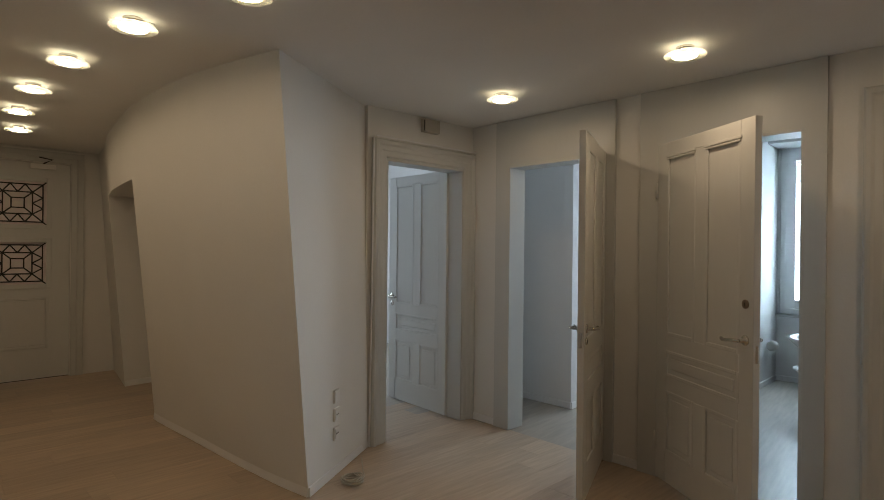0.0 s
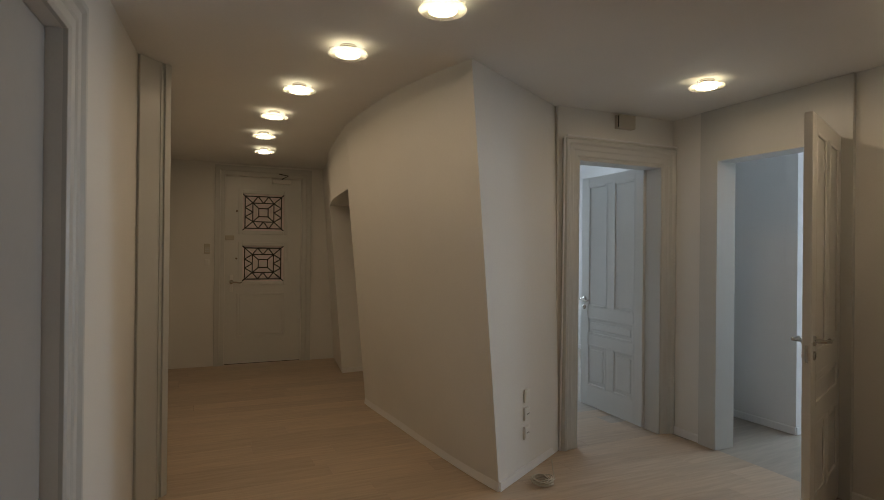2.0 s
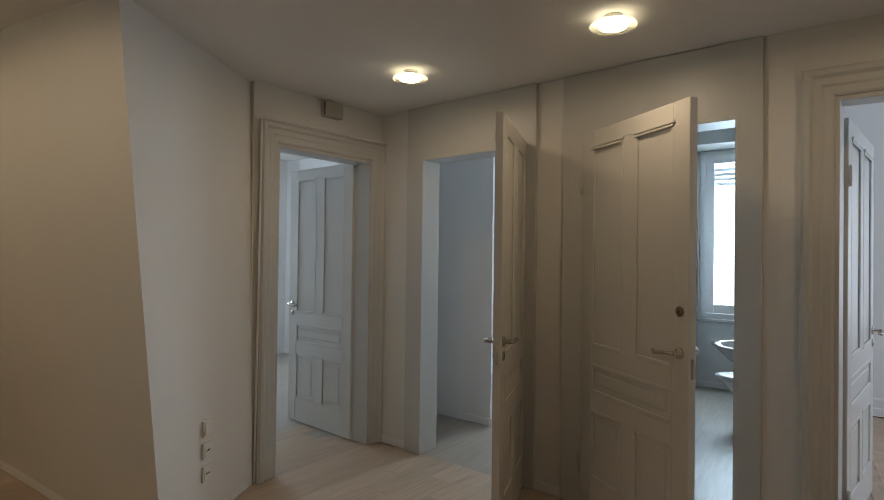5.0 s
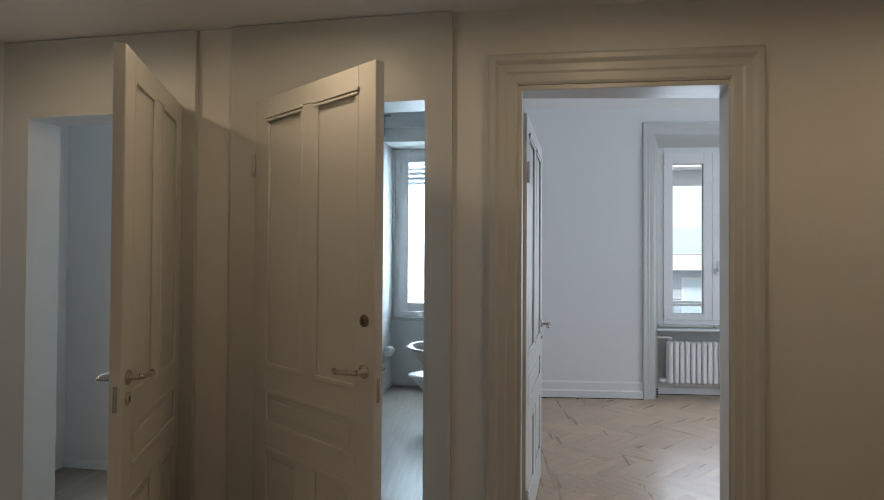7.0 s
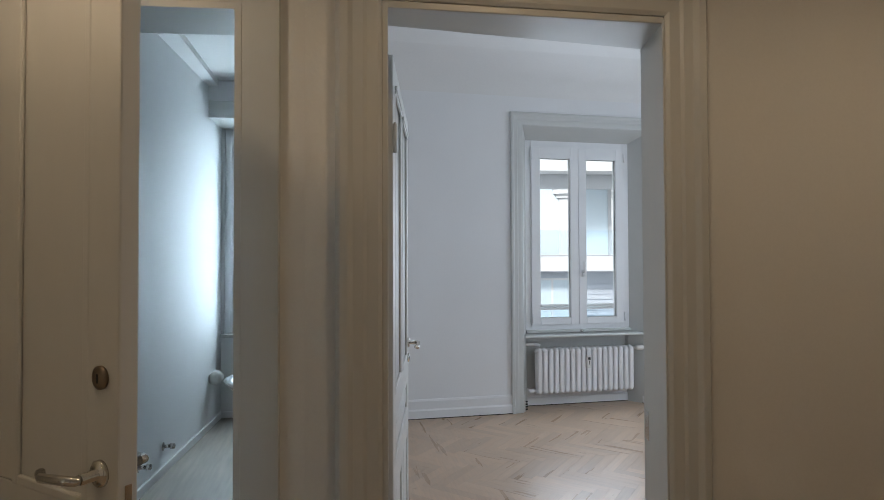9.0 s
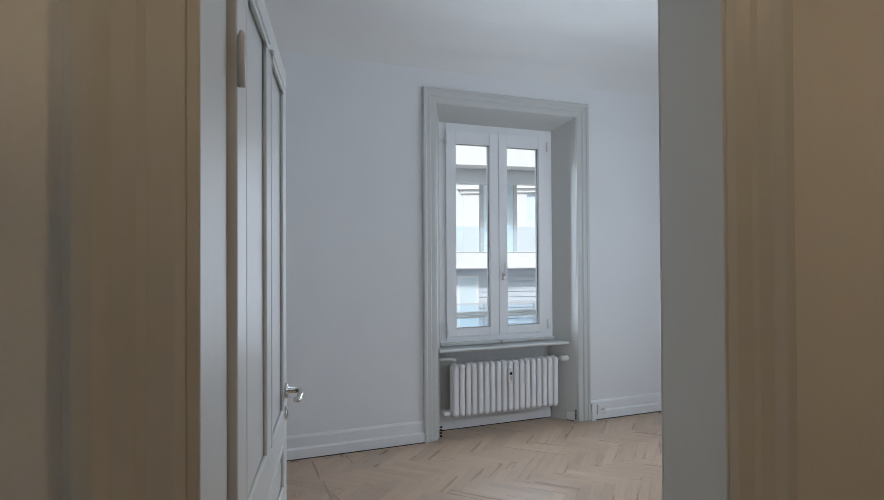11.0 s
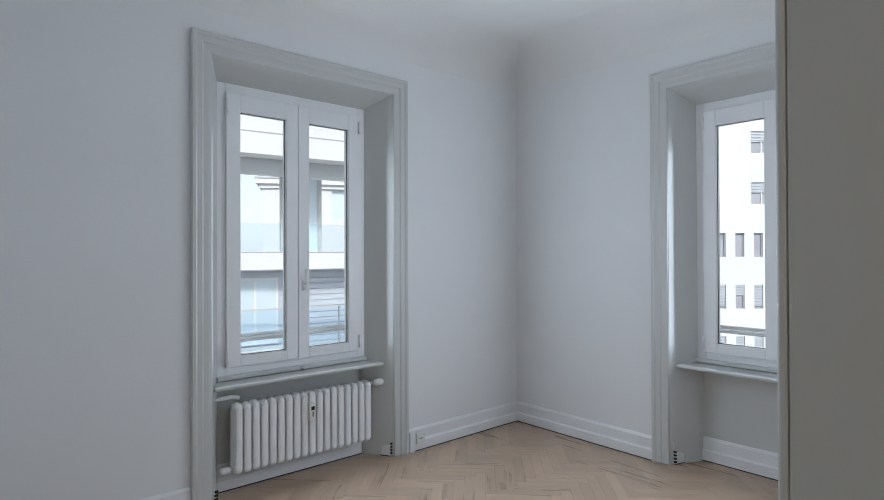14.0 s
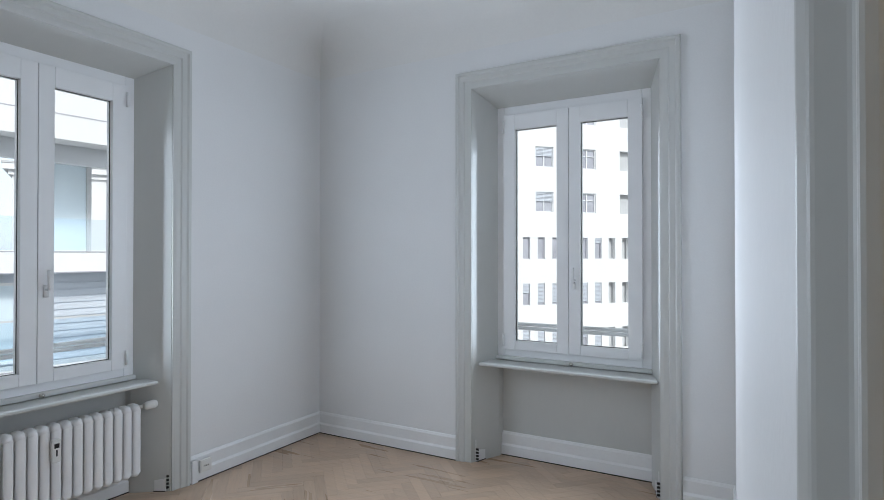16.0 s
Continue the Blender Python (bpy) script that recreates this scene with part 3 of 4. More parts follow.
for z0, z1 in ((1.06, 1.53), (1.72, 2.205)):
    bm = boxes((-0.268, 0.268, 0.052, 0.058, z0 - 0.003, z1 + 0.003))
    p = part("pane", bm, FROST, ent, "pinkish leaded glass, coloured paler for stairwell light behind")
    bm = bmesh.new()
    ring_frame(bm, -0.31, 0.31, z0 - 0.045, z1 + 0.045, 0.05, 0.016, 0.03)
    part("pane_moulding", bm, LEAF, p, bevel=0.006)
    bm = bmesh.new()
    zc, hz, hx = (z0 + z1) / 2, (z1 - z0) / 2, 0.265
    bars = []
    for s in (0.86, 0.5, 0.22):
        c = [(-hx * s, zc - hz * s), (hx * s, zc - hz * s), (hx * s, zc + hz * s), (-hx * s, zc + hz * s)]
        bars += [(c[i], c[(i + 1) % 4]) for i in range(4)]
    for sx in (-1, 1):
        for sz in (-1, 1):
            bars.append(((sx * hx, zc + sz * hz), (sx * hx * 0.22, zc + sz * hz * 0.22)))
    for s in (-1, 1):
        for k in range(4):
            a, b = -0.5 + k * 0.25, -0.5 + (k + 1) * 0.25
            o, i = (0.86, 0.5) if k % 2 else (0.5, 0.86)
            bars.append(((hx * a, zc + s * hz * o), (hx * b, zc + s * hz * i)))
            bars.append(((s * hx * o, zc + hz * a), (s * hx * i, zc + hz * b)))
    for (xa, za), (xb, zb) in bars:
        tube(bm, [(xa, 0.047, za), (xb, 0.047, zb)], 0.0068, 6)
    part("lead_bars", bm, IRON, p, "dark lead lattice")
bm = boxes((-0.29, 0.25, 0.022, 0.03, 0.38, 0.88))
p = part("panel", bm, LEAF, ent, bevel=0.006)
bm = bmesh.new()
ring_frame(bm, -0.325, 0.285, 0.345, 0.915, 0.03, 0.014, 0.03)
part("panel_moulding", bm, LEAF, p, bevel=0.006)
bm = boxes((-0.41, -0.37, 0.018, 0.03, 0.93, 1.15))
p = part("handle_plate", bm, SWITCH, ent, "steel handle plate", bevel=0.004)
lever(ent, -0.39, 1.06, 0.02, -1, 1, False, 0.12)
bm = boxes((-0.47, -0.36, 0.005, 0.03, 1.60, 1.655))
part("rim_lock", bm, PLASTIC, ent, "small box lock", bevel=0.003)
for z in (1.97, 1.36):
    bm = bmesh.new()
    lathe(bm, [(0.012, 0.03), (0.012, 0.012), (0.006, 0.008)], 12, (-0.33, 0, z), "y")
    part("bolt_knob", bm, BRASS, ent, smooth=True)
bm = boxes((0.10, 0.34, -0.012, 0.03, 2.345, 2.40))
cl = part("door_closer", bm, SWITCH, ent, "pale metal door closer", bevel=0.006)
bm = bmesh.new()
tube(bm, [(0.22, -0.02, 2.405), (0.30, -0.06, 2.45), (0.18, -0.04, 2.47)], 0.008, 8)
part("closer_arm", bm, IRON, cl)
bm = boxes((-0.465, 0.48, 0.035, 0.07, 0.001, 0.0075))
part("threshold_gap", bm, GAP, ent)


# ---------------- windows ----------------
def window(name, F, x0, x1, z0, z1, y, label, cas, pane_z, splay, casing_top):
    """A two-leaf window: outer frame x0..x1, z0..z1 at depth y in its wall; cas: the opening in the wall."""
    w = empty(name, F, label, "window", "", "structure")
    bm = bmesh.new()
    ring_frame(bm, x0 - 0.01, x1 + 0.01, z0, z1 + 0.01, 0.075, y, y + 0.06)
    part("window_frame", bm, PVC, w, bevel=0.004)
    mid = (x0 + x1) / 2
    for n, (a, b) in enumerate(((x0 + 0.06, mid), (mid, x1 - 0.06))):
        pa, pb = (a + 0.095, b - 0.088) if n == 0 else (a + 0.085, b - 0.095)
        bm = bmesh.new()
        lo, hi = z0 + 0.06, z1 - 0.058
        holed(bm, a + 0.0015, b - 0.0015, y - 0.022, y + 0.045, lo, hi, [(pa, pb, pane_z[0], pane_z[1])])
        s = part("sash", bm, PVC, w, bevel=0.003)
        bm = boxes((pa - 0.004, pb + 0.004, y + 0.012, y + 0.016, pane_z[0] - 0.004, pane_z[1] + 0.004))
        g = part("pane", bm, GLASS, s, "clear window glass")
        g.visible_shadow = False
        bm = bmesh.new()
        ring_frame(bm, pa - 0.003, pb + 0.003, pane_z[0] - 0.003, pane_z[1] + 0.003, 0.0055, y + 0.006, y + 0.012)
        part("gasket", bm, GAP, s, "thin dark glazing seal")
        hx = a + 0.004 if n == 0 else b - 0.004
        for z in (lo + 0.07, hi - 0.09):
            bm = bmesh.new()
            lathe(bm, [(0.009, z - 0.045), (0.009, z + 0.045)], 10, (hx, y - 0.03, 0))
            part("hinge", bm, PVC, s, smooth=True)
    bm = bmesh.new()
    zc = (pane_z[0] + pane_z[1]) / 2 - 0.36
    box(bm, mid + 0.03, mid + 0.055, y - 0.032, y - 0.022, zc - 0.035, zc + 0.035)
    tube(bm, [(mid + 0.042, y - 0.03, zc + 0.01), (mid + 0.042, y - 0.06, zc + 0.01), (mid + 0.042, y - 0.062, zc + 0.05), (mid + 0.042, y - 0.058, zc + 0.12)], 0.009, 8)
    part("window_handle", bm, PVC, w, "white lever handle", smooth=True)
    # lining of the deep recess
    c0, c1, ct = cas
    bm = bmesh.new()
    for a, b in ((c0, x0), (c1, x1)):
        d = 1 if b > a else -1
        prism(bm, [(a, 0.0), (a + d * 0.004, -0.001), (b + d * 0.012, y + 0.01), (b + d * 0.022, splay), (a, splay + 0.02)], 0, ct)
    for zz in (0,):
        v = [bm.verts.new(p) for p in ((c0, 0, ct), (c1, 0, ct), (c1, y, z1 + 0.005), (c0, y, z1 + 0.005), (c0, 0.35, z1 + 0.005), (c1, 0.35, z1 + 0.005), (c0, 0.35, ct + 0.02), (c1, 0.35, ct + 0.02))]
        bm.faces.new((v[0], v[1], v[2], v[3]))
        bm.faces.new((v[3], v[2], v[5], v[4]))
        bm.faces.new((v[6], v[7], v[5], v[4]))
    box(bm, x0 - 0.02, x1 + 0.02, splay, splay + 0.09, 0, z0 + 0.02)
    part("recess_lining", bm, TRIM, w)
    bm = bmesh.new()
    prof = [(0, -0.001), (0, 0.010), (0.02, 0.014), (0.05, 0.015), (0.058, 0.024), (0.09, 0.026), (0.10, 0.036), (0.118, 0.036), (0.125, 0.024), (0.125, -0.001)]
    surround(bm, c0, c1, ct, prof)
    part("casing", bm, TRIM, w, "pale grey moulded window casing", bevel=0.002)
    bm = boxes((x0 - 0.055, x1 + 0.055, 0.03, y + 0.02, z0 - 0.050, z0 - 0.024), (x0 - 0.06, x1 + 0.06, 0.017, 0.06, z0 - 0.048, z0 - 0.027), (x0, x1, y - 0.03, y + 0.02, z0 - 0.02, z0 + 0.01))
    sill = part("window_sill", bm, TRIM, w, "rounded grey window board", bevel=0.006)
    bm = bmesh.new()
    lathe(bm, [(0.014, 0.008), (0.014, -0.012), (0.006, -0.02)], 12, (mid + 0.02, y - 0.03, z0 - 0.006), "y")
    part("sill_clip", bm, CHROME, sill, smooth=True)
    bm = bmesh.new()
    skirting(bm, (x0 - 0.03, splay + 0.0), (x1 + 0.03, splay + 0.0), 0.178)
    skirting(bm, (c0 + 0.003, 0.03), (x0 - 0.018, splay), 0.178)
    skirting(bm, (x1 + 0.018, splay), (c1 - 0.003, 0.03), 0.178)
    part("recess_baseboard", bm, WHITE, w, "white baseboard inside the recess")
    # same dark strip for the joint's shade inside the recess
    bm = bmesh.new()
    skirting(bm, (x0 - 0.03, splay + 0.0), (x1 + 0.03, splay + 0.0), 0.178, GAP_SKIRT)
    skirting(bm, (c0 + 0.003, 0.03), (x0 - 0.018, splay), 0.178, GAP_SKIRT)
    skirting(bm, (x1 + 0.018, splay), (c1 - 0.003, 0.03), 0.178, GAP_SKIRT)
    part("baseboard_gap", bm, GAP, w)
    # rail outside; coloured white so its unlit side reads as grey
    bm = bmesh.new()
    for z in (z0 + 0.21, z0 + 0.24):
        tube(bm, [(x0 - 0.05, 0.33, z), (x1 + 0.05, 0.33, z)], 0.014, 8)
    part("outer_rail", bm, PVC, w, "metal guard rail outside, whitened to read grey on its unlit side")
    return w


window("window_1", F1, 1.365, 2.505, 0.755, 2.675, 0.19, "white two-leaf window in a deep grey recess above a radiator", (1.272, 2.643, 2.783), (0.885, 2.50), 0.24, 2.905)
window("window_2", F2, 1.588, 2.722, 0.765, 2.655, 0.22, "white two-leaf window in a deep grey recess", (1.482, 2.803, 2.773), (0.895, 2.48), 0.29, 2.895)

# ---------------- radiator ----------------
rad = empty("radiator", F1 @ Matrix.Translation((0, 0.0, 0)), "white enamelled column radiator under the window", "radiator")


def oval_column(bm, x, y, rx, ry, z0, z1):
    rings = []
    for z in (z0, z1):
        ring = []
        for k in range(16):
            a = 2 * math.pi * (k + 0.5) / 16
            c, s = math.cos(a), math.sin(a)
            r = (abs(c) ** 3 + abs(s) ** 3) ** (-1 / 3)
            ring.append(bm.verts.new((x + rx * r * c, y + ry * r * s, z)))
        rings.append(ring)
    for i in range(16):
        bm.faces.new((rings[0][i], rings[0][(i + 1) % 16], rings[1][(i + 1) % 16], rings[1][i]))


N = 18
RX0, RX1 = 1.435, 2.475
step = (RX1 - RX0) / N
for k in range(N):
    bm = bmesh.new()
    x = RX0 + (k + 0.5) * step
    for y in (0.062, 0.10, 0.138):
        oval_column(bm, x, y, 0.0235, 0.0165, 0.172, 0.567)
    for z in (0.175, 0.565):
        s = -1 if z < 0.4 else 1
        tube(bm, [(x, 0.058, z - s * 0.012), (x, 0.072, z + s * 0.006), (x, 0.10, z + s * 0.012), (x, 0.128, z + s * 0.006), (x, 0.142, z - s * 0.012)], 0.0245, 12)
        lathe(bm, [(0.024, x - step / 2), (0.028, x - step / 4), (0.028, x + step / 4), (0.024, x + step / 2)], 14, (0, 0.10, z), "x")
    part("radiator_column", bm, ENAMEL, rad, smooth=True)
bm = bmesh.new()
tube(bm, [(RX1 - 0.01, 0.10, 0.565), (RX1 + 0.05, 0.10, 0.568), (RX1 + 0.07, 0.10, 0.57)], 0.012, 10)
lathe(bm, [(0.018, RX1 + 0.03), (0.026, RX1 + 0.05), (0.027, RX1 + 0.10), (0.020, RX1 + 0.112)], 16, (0, 0.075, 0.572), "x")
part("thermostat_knob", bm, SWITCH, rad, "white thermostat knob", smooth=True)
bm = bmesh.new()
tube(bm, [(RX0, 0.10, 0.178), (RX0 - 0.04, 0.10, 0.178), (RX0 - 0.05, 0.10, 0.15)], 0.012, 10)
lathe(bm, [(0.017, RX0 - 0.075), (0.022, RX0 - 0.06), (0.022, RX0 - 0.025), (0.016, RX0 - 0.01)], 14, (0, 0.10, 0.178), "x")
part("return_valve", bm, ENAMEL, rad, smooth=True)
bm = bmesh.new()
tube(bm, [(1.285, 0.15, 0.628), (1.45, 0.15, 0.628), (1.50, 0.15, 0.615)], 0.014, 10)
part("feed_pipe", bm, ENAMEL, rad, smooth=True)
bm = boxes((1.945, 1.99, 0.02, 0.05, 0.395, 0.52))
hm = part("heat_meter", bm, SWITCH, rad, "white heat meter with a small display", bevel=0.005)
bm = boxes((1.955, 1.98, 0.0185, 0.02, 0.475, 0.50), (1.964, 1.971, 0.0185, 0.02, 0.43, 0.465))
part("meter_display", bm, GAP, hm)
for x in (1.60, 2.32):
    bm = boxes((x - 0.01, x + 0.01, 0.13, 0.245, 0.20, 0.225))
    part("wall_bracket", bm, ENAMEL, rad)

# sockets and small wall fittings
def socket(name, m, label, w=0.08, h=0.08, holes=True, mat=SWITCH):
    bm = boxes((-w / 2, w / 2, -0.012, 0, -h / 2, h / 2), (-w / 2 + 0.008, w / 2 - 0.008, -0.016, -0.012, -h / 2 + 0.008, h / 2 - 0.008))
    s = tagged(part(name, bm, mat, None, "", m, bevel=0.002), label, "socket")
    if holes:
        bm = boxes(*[(dx - 0.003, dx + 0.003, -0.0175, -0.016, -0.004, 0.004) for dx in (-0.014, 0, 0.014)])
        part("socket_holes", bm, GAP, s)
    return s


socket("wall_socket", F1 @ pose(2.878, -0.030, 0.10), "white socket on the tall baseboard", 0.09, 0.085)
bm = boxes((2.772, 2.818, -0.04, 0, 0.0, 0.155))
tagged(part("cable_box", bm, WHITE, None, "", F1, bevel=0.004), "white cable cover box at the skirting", "cable box")
for n, (F, x, y) in enumerate(((F1, 1.30, 0.012), (F1, 2.625, 0.012), (F2, 1.515, 0.012), (F2, 2.78, 0.012))):
    bm = boxes(*[(-0.004, 0.016, -0.006, 0.004, 0.02 + k * 0.024, 0.033 + k * 0.024) for k in range(4)])
    tagged(part("cable_ends", bm, GAP, None, "", F @ Matrix.Translation((x, y, 0))), "open end of a white cable duct at the floor", "cable duct")
cw = (Vector((*at(FW, -1.135, 0), 0)) - Vector((-3.14, 2.11, 0)))
ang = math.degrees(math.atan2(cw.y, cw.x))
mid_m = pose(-3.14, 2.11, 0, 0, 0, ang)
for z, holes in ((0.275, True), (0.40, True), (0.52, False)):
    socket("wall_socket", mid_m @ pose(0.36, -0.001, z), "white socket plate on the return wall" if holes else "blank white cover plate on the return wall", 0.075, 0.085, holes)
coil = bmesh.new()
pts = []
for k in range(150):
    a = k * 0.31
    r = 0.062 + 0.010 * math.sin(k * 0.7)
    pts.append((r * math.cos(a), r * math.sin(a), 0.008 + 0.034 * k / 150 + 0.004 * math.sin(k * 1.3)))
pts += [(0.07, 0.02, 0.03), (0.02, 0.09, 0.02), (-0.05, 0.14, 0.03), (-0.10, 0.17, 0.09)]
tube(coil, pts, 0.0042, 6)
tagged(part("cable_coil", coil, PLASTIC, None, "", pose(-3.10, 2.42, 0), smooth=True), "coiled white cable lying on the floor", "cable")
bm = boxes((-0.62, -0.455, -0.055, 0, 2.455, 2.56))
snd = tagged(part("chime_box", bm, PLASTIC, None, "", FW, bevel=0.004), "cream plastic door chime box above the door", "chime")
bm = boxes((-0.6215, -0.62, -0.054, -0.044, 2.462, 2.55))
part("chime_slot", bm, GAP, snd)
bm = bmesh.new()
tube(bm, [at(FW, -1.118, -0.012) + (0.0,), at(FW, -1.118, -0.03) + (1.2,), at(FW, -1.118, -0.04) + (2.34,), at(FW, -1.105, -0.05) + (2.352,), at(FW, 0.0, -0.05) + (2.352,)], 0.007, 8)
tagged(part("surface_cable", bm, WHITE), "white cable along the door frame", "cable")
bm = boxes((-0.715, -0.645, -0.03, 0, 1.42, 1.545))
ic = tagged(part("intercom", bm, PLASTIC, None, "", FE, bevel=0.004), "beige door intercom on the wall", "intercom")
bm = boxes(*[(-0.70 + 0.018 * i, -0.688 + 0.018 * i, -0.033, -0.03, 1.44 + 0.022 * j, 1.453 + 0.022 * j) for i in range(3) for j in range(3)])
part("keypad", bm, GREYW, ic)
socket("light_switch", FE @ pose(-0.68, 0, 1.31), "white light switch below the intercom", 0.06, 0.075, False)


# ---------------- ceiling lamps ----------------
LAMP_POWER = 2.74
base = None
# the last two are unseen, added eastwards along the row to light the near hall
spots = [(-2.47, 1.27), (-3.22, 1.125), (-4.06, 1.11), (-4.90, 1.16), (-5.75, 1.28), (-6.60, 1.485), (-2.55, 3.27), (-1.29, 3.105), (-0.03, 2.94), (1.23, 2.78)]
for x, y in spots:
    if base is None:
        base = empty("ceiling_lamp", pose(x, y, HALL_Z), "round flat glass ceiling lamp, switched on", "lamp", "hall ceiling lamps")
        bm = bmesh.new()
        lathe(bm, [(0.045, 0.0), (0.045, -0.02), (0.03, -0.022)], 24)
        part("mount", bm, CHROME, base, "steel mount", smooth=True)
        bm = bmesh.new()
        lathe(bm, [(0.02, -0.028), (0.058, -0.032), (0.066, -0.042), (0.060, -0.053), (0.02, -0.055)], 28)
        part("bulb", bm, BULB, base, "glowing lamp", smooth=True)
        bm = bmesh.new()
        lathe(bm, [(0.104, -0.040), (0.107, -0.044), (0.104, -0.048), (0.06, -0.050), (0.02, -0.050)], 36)
        g = part("glass_disc", bm, OPAL, base, "satin glass disc", smooth=True)
        g.visible_shadow = False
        for a in (0.6, 2.7, 4.8):
            bm = bmesh.new()
            tube(bm, [(0.04 * math.cos(a), 0.04 * math.sin(a), -0.008), (0.108 * math.cos(a), 0.108 * math.sin(a), -0.03), (0.109 * math.cos(a), 0.109 * math.sin(a), -0.05)], 0.0022, 6)
            part("clip", bm, CHROME, base)
    else:
        copy_thing(base, pose(x, y, HALL_Z))
    li = bpy.data.lights.new("lamp_light", "AREA")
    li.shape, li.size, li.energy, li.color = "DISK", 0.15, LAMP_POWER * (0.62 if x < -2.4 and y < 2 else 1.0), (1.0, 0.728, 0.462)
    new("lamp_light", li).matrix_world = look((x, y, HALL_Z - 0.058), (x, y - 0.001, 0))

# ---------------- rooms seen through the doors ----------------
def plain_room(tag, walls, ceil_poly, ceil_z, mat):
    for n, (p0, p1, holes) in enumerate(walls):
        d = Vector((p1[0] - p0[0], p1[1] - p0[1], 0))
        bm = bmesh.new()
        holed(bm, 0, d.length, 0, 0.1, 0, ceil_z + 0.05, holes)
        setting("wall_%s_%d" % (tag, n + 1), bm, mat, "white painted wall of a side room", "wall", pose(p0[0], p0[1], 0, 0, 0, math.degrees(math.atan2(d.y, d.x))))
    bm = bmesh.new()
    prism(bm, ceil_poly, ceil_z, ceil_z + 0.1)
    setting("ceiling_" + tag, bm, CEIL, "white ceiling of a side room", "ceiling")


def daylight(name, m, w, h, power, color=(0.71, 0.85, 1.0), spread=180):
    li = bpy.data.lights.new(name, "AREA")
    li.shape, li.size, li.size_y, li.energy, li.color = "RECTANGLE", w, h, power, color
    li.spread = radians(spread)
    new(name, li).matrix_world = m


# bathroom behind door 3 (walls run with the wall on the left of the way)
plain_room("bath", [((-1.90, 4.05), (-1.565, 7.65), []), ((-1.565, 7.65), (-0.62, 7.60), [(0.03, 0.75, 0.78, 2.72)])],
           [(-2.0, 3.9), (-0.6, 3.9), (-0.6, 7.8), (-1.7, 7.8)], 3.05, ROOM_PAINT)
bm = boxes((-0.62, -0.612, 3.98, 7.6, 0, 3.05))
setting("wall_bath_east", bm, ROOM_PAINT, "white painted bathroom wall", "wall")
bm = bmesh.new()
prism(bm, [(-1.60, 7.22), (-0.62, 7.20), (-0.62, 7.62), (-1.565, 7.66)], 2.72, 2.87)
setting("shutter_box", bm, TRIM, "pale grey shutter box above the bathroom window", "shutter box", bevel=0.004)
bm = bmesh.new()
prism(bm, [(-1.605, 7.235), (-0.62, 7.215), (-0.62, 7.62), (-1.565, 7.66)], 2.871, 3.06)
setting("wall_bath_head", bm, ROOM_PAINT, "white painted wall above the shutter box", "wall")
bw = empty("window_3", pose(-1.565, 7.65, 0, 0, 0, -3), "white bathroom window with a lowered roller shutter edge", "window", "", "structure")
bm = bmesh.new()
ring_frame(bm, 0.03, 0.75, 0.78, 2.725, 0.065, 0.02, 0.08)
ring_frame(bm, 0.085, 0.70, 0.85, 2.665, 0.10, 0.0, 0.06)
part("window_frame", bm, PVC, bw, bevel=0.003)
bm = boxes((0.15, 0.64, 0.03, 0.034, 0.92, 2.53))
g = part("pane", bm, SATIN, bw, "bright satin glass")
g.visible_shadow = False
for k in range(4):
    bm = boxes((0.15, 0.64, 0.06, 0.075, 2.31 + 0.055 * k, 2.355 + 0.055 * k))
    part("shutter_slat", bm, PVC, bw)
bm = boxes((0.0, 0.80, -0.05, 0.02, 0.75, 0.785))
part("window_sill", bm, TRIM, bw, bevel=0.006)
bm = bmesh.new()
lathe(bm, [(0.008, 2.45), (0.008, 2.55)], 8, (0.10, -0.01, 0))
part("hinge", bm, PVC, bw)
bm = bmesh.new()
skirting(bm, (-1.885, 4.2), (-1.567, 7.64), 0.06, FLAT_SKIRT)
skirting(bm, (-1.565, 7.645), (-0.62, 7.60), 0.06, FLAT_SKIRT)
setting("baseboard_bath", bm, WHITE, "low white bathroom baseboard", "baseboard")


def bowl(bm, cx, cy, z0, z1, depth, width, inner=True):
    """A D-shaped ceramic bowl, its back at +x."""
    rings = []
    levels = [(0.45, z0), (0.80, z0 + 0.35 * (z1 - z0)), (0.97, z1 - 0.02), (1.0, z1), (0.92, z1), (0.86, z1 - 0.03), (0.5, z0 + 0.45 * (z1 - z0))]
    for s, z in levels:
        ring = []
        for k in range(28):
            a = 2 * math.pi * k / 28
            ux = -math.cos(a)
            x = cx + depth * (0.5 if ux > 0 else 0.5 * s) * ux * (s if ux < 0 else (1 if z < z1 - 0.001 and s > 0.9 else s)) + depth * 0.5 * (1 - s) * 0.6
            ring.append(bm.verts.new((x, cy + width / 2 * s * math.sin(a) * (1.0 if ux < 0 else 1.0), z)))
        rings.append(ring)
    for a, b in zip(rings, rings[1:]):
        for i in range(28):
            bm.faces.new((a[i], a[(i + 1) % 28], b[(i + 1) % 28], b[i]))
    bm.faces.new(rings[0][::-1])
    bm.faces.new(rings[-1])


sink = empty("washbasin", pose(0, 0, 0), "white ceramic washbasin on the bathroom wall", "washbasin")
bm = bmesh.new()
bowl(bm, -0.86, 5.15, 0.68, 0.85, 0.50, 0.52)
part("basin", bm, CERAMIC, sink, smooth=True)
bm = bmesh.new()
tube(bm, [(-0.68, 5.15, 0.84), (-0.68, 5.15, 0.95), (-0.72, 5.15, 0.99), (-0.80, 5.15, 0.97)], 0.014, 10)
part("tap", bm, CHROME, sink, "chrome tap", smooth=True)
bm = bmesh.new()
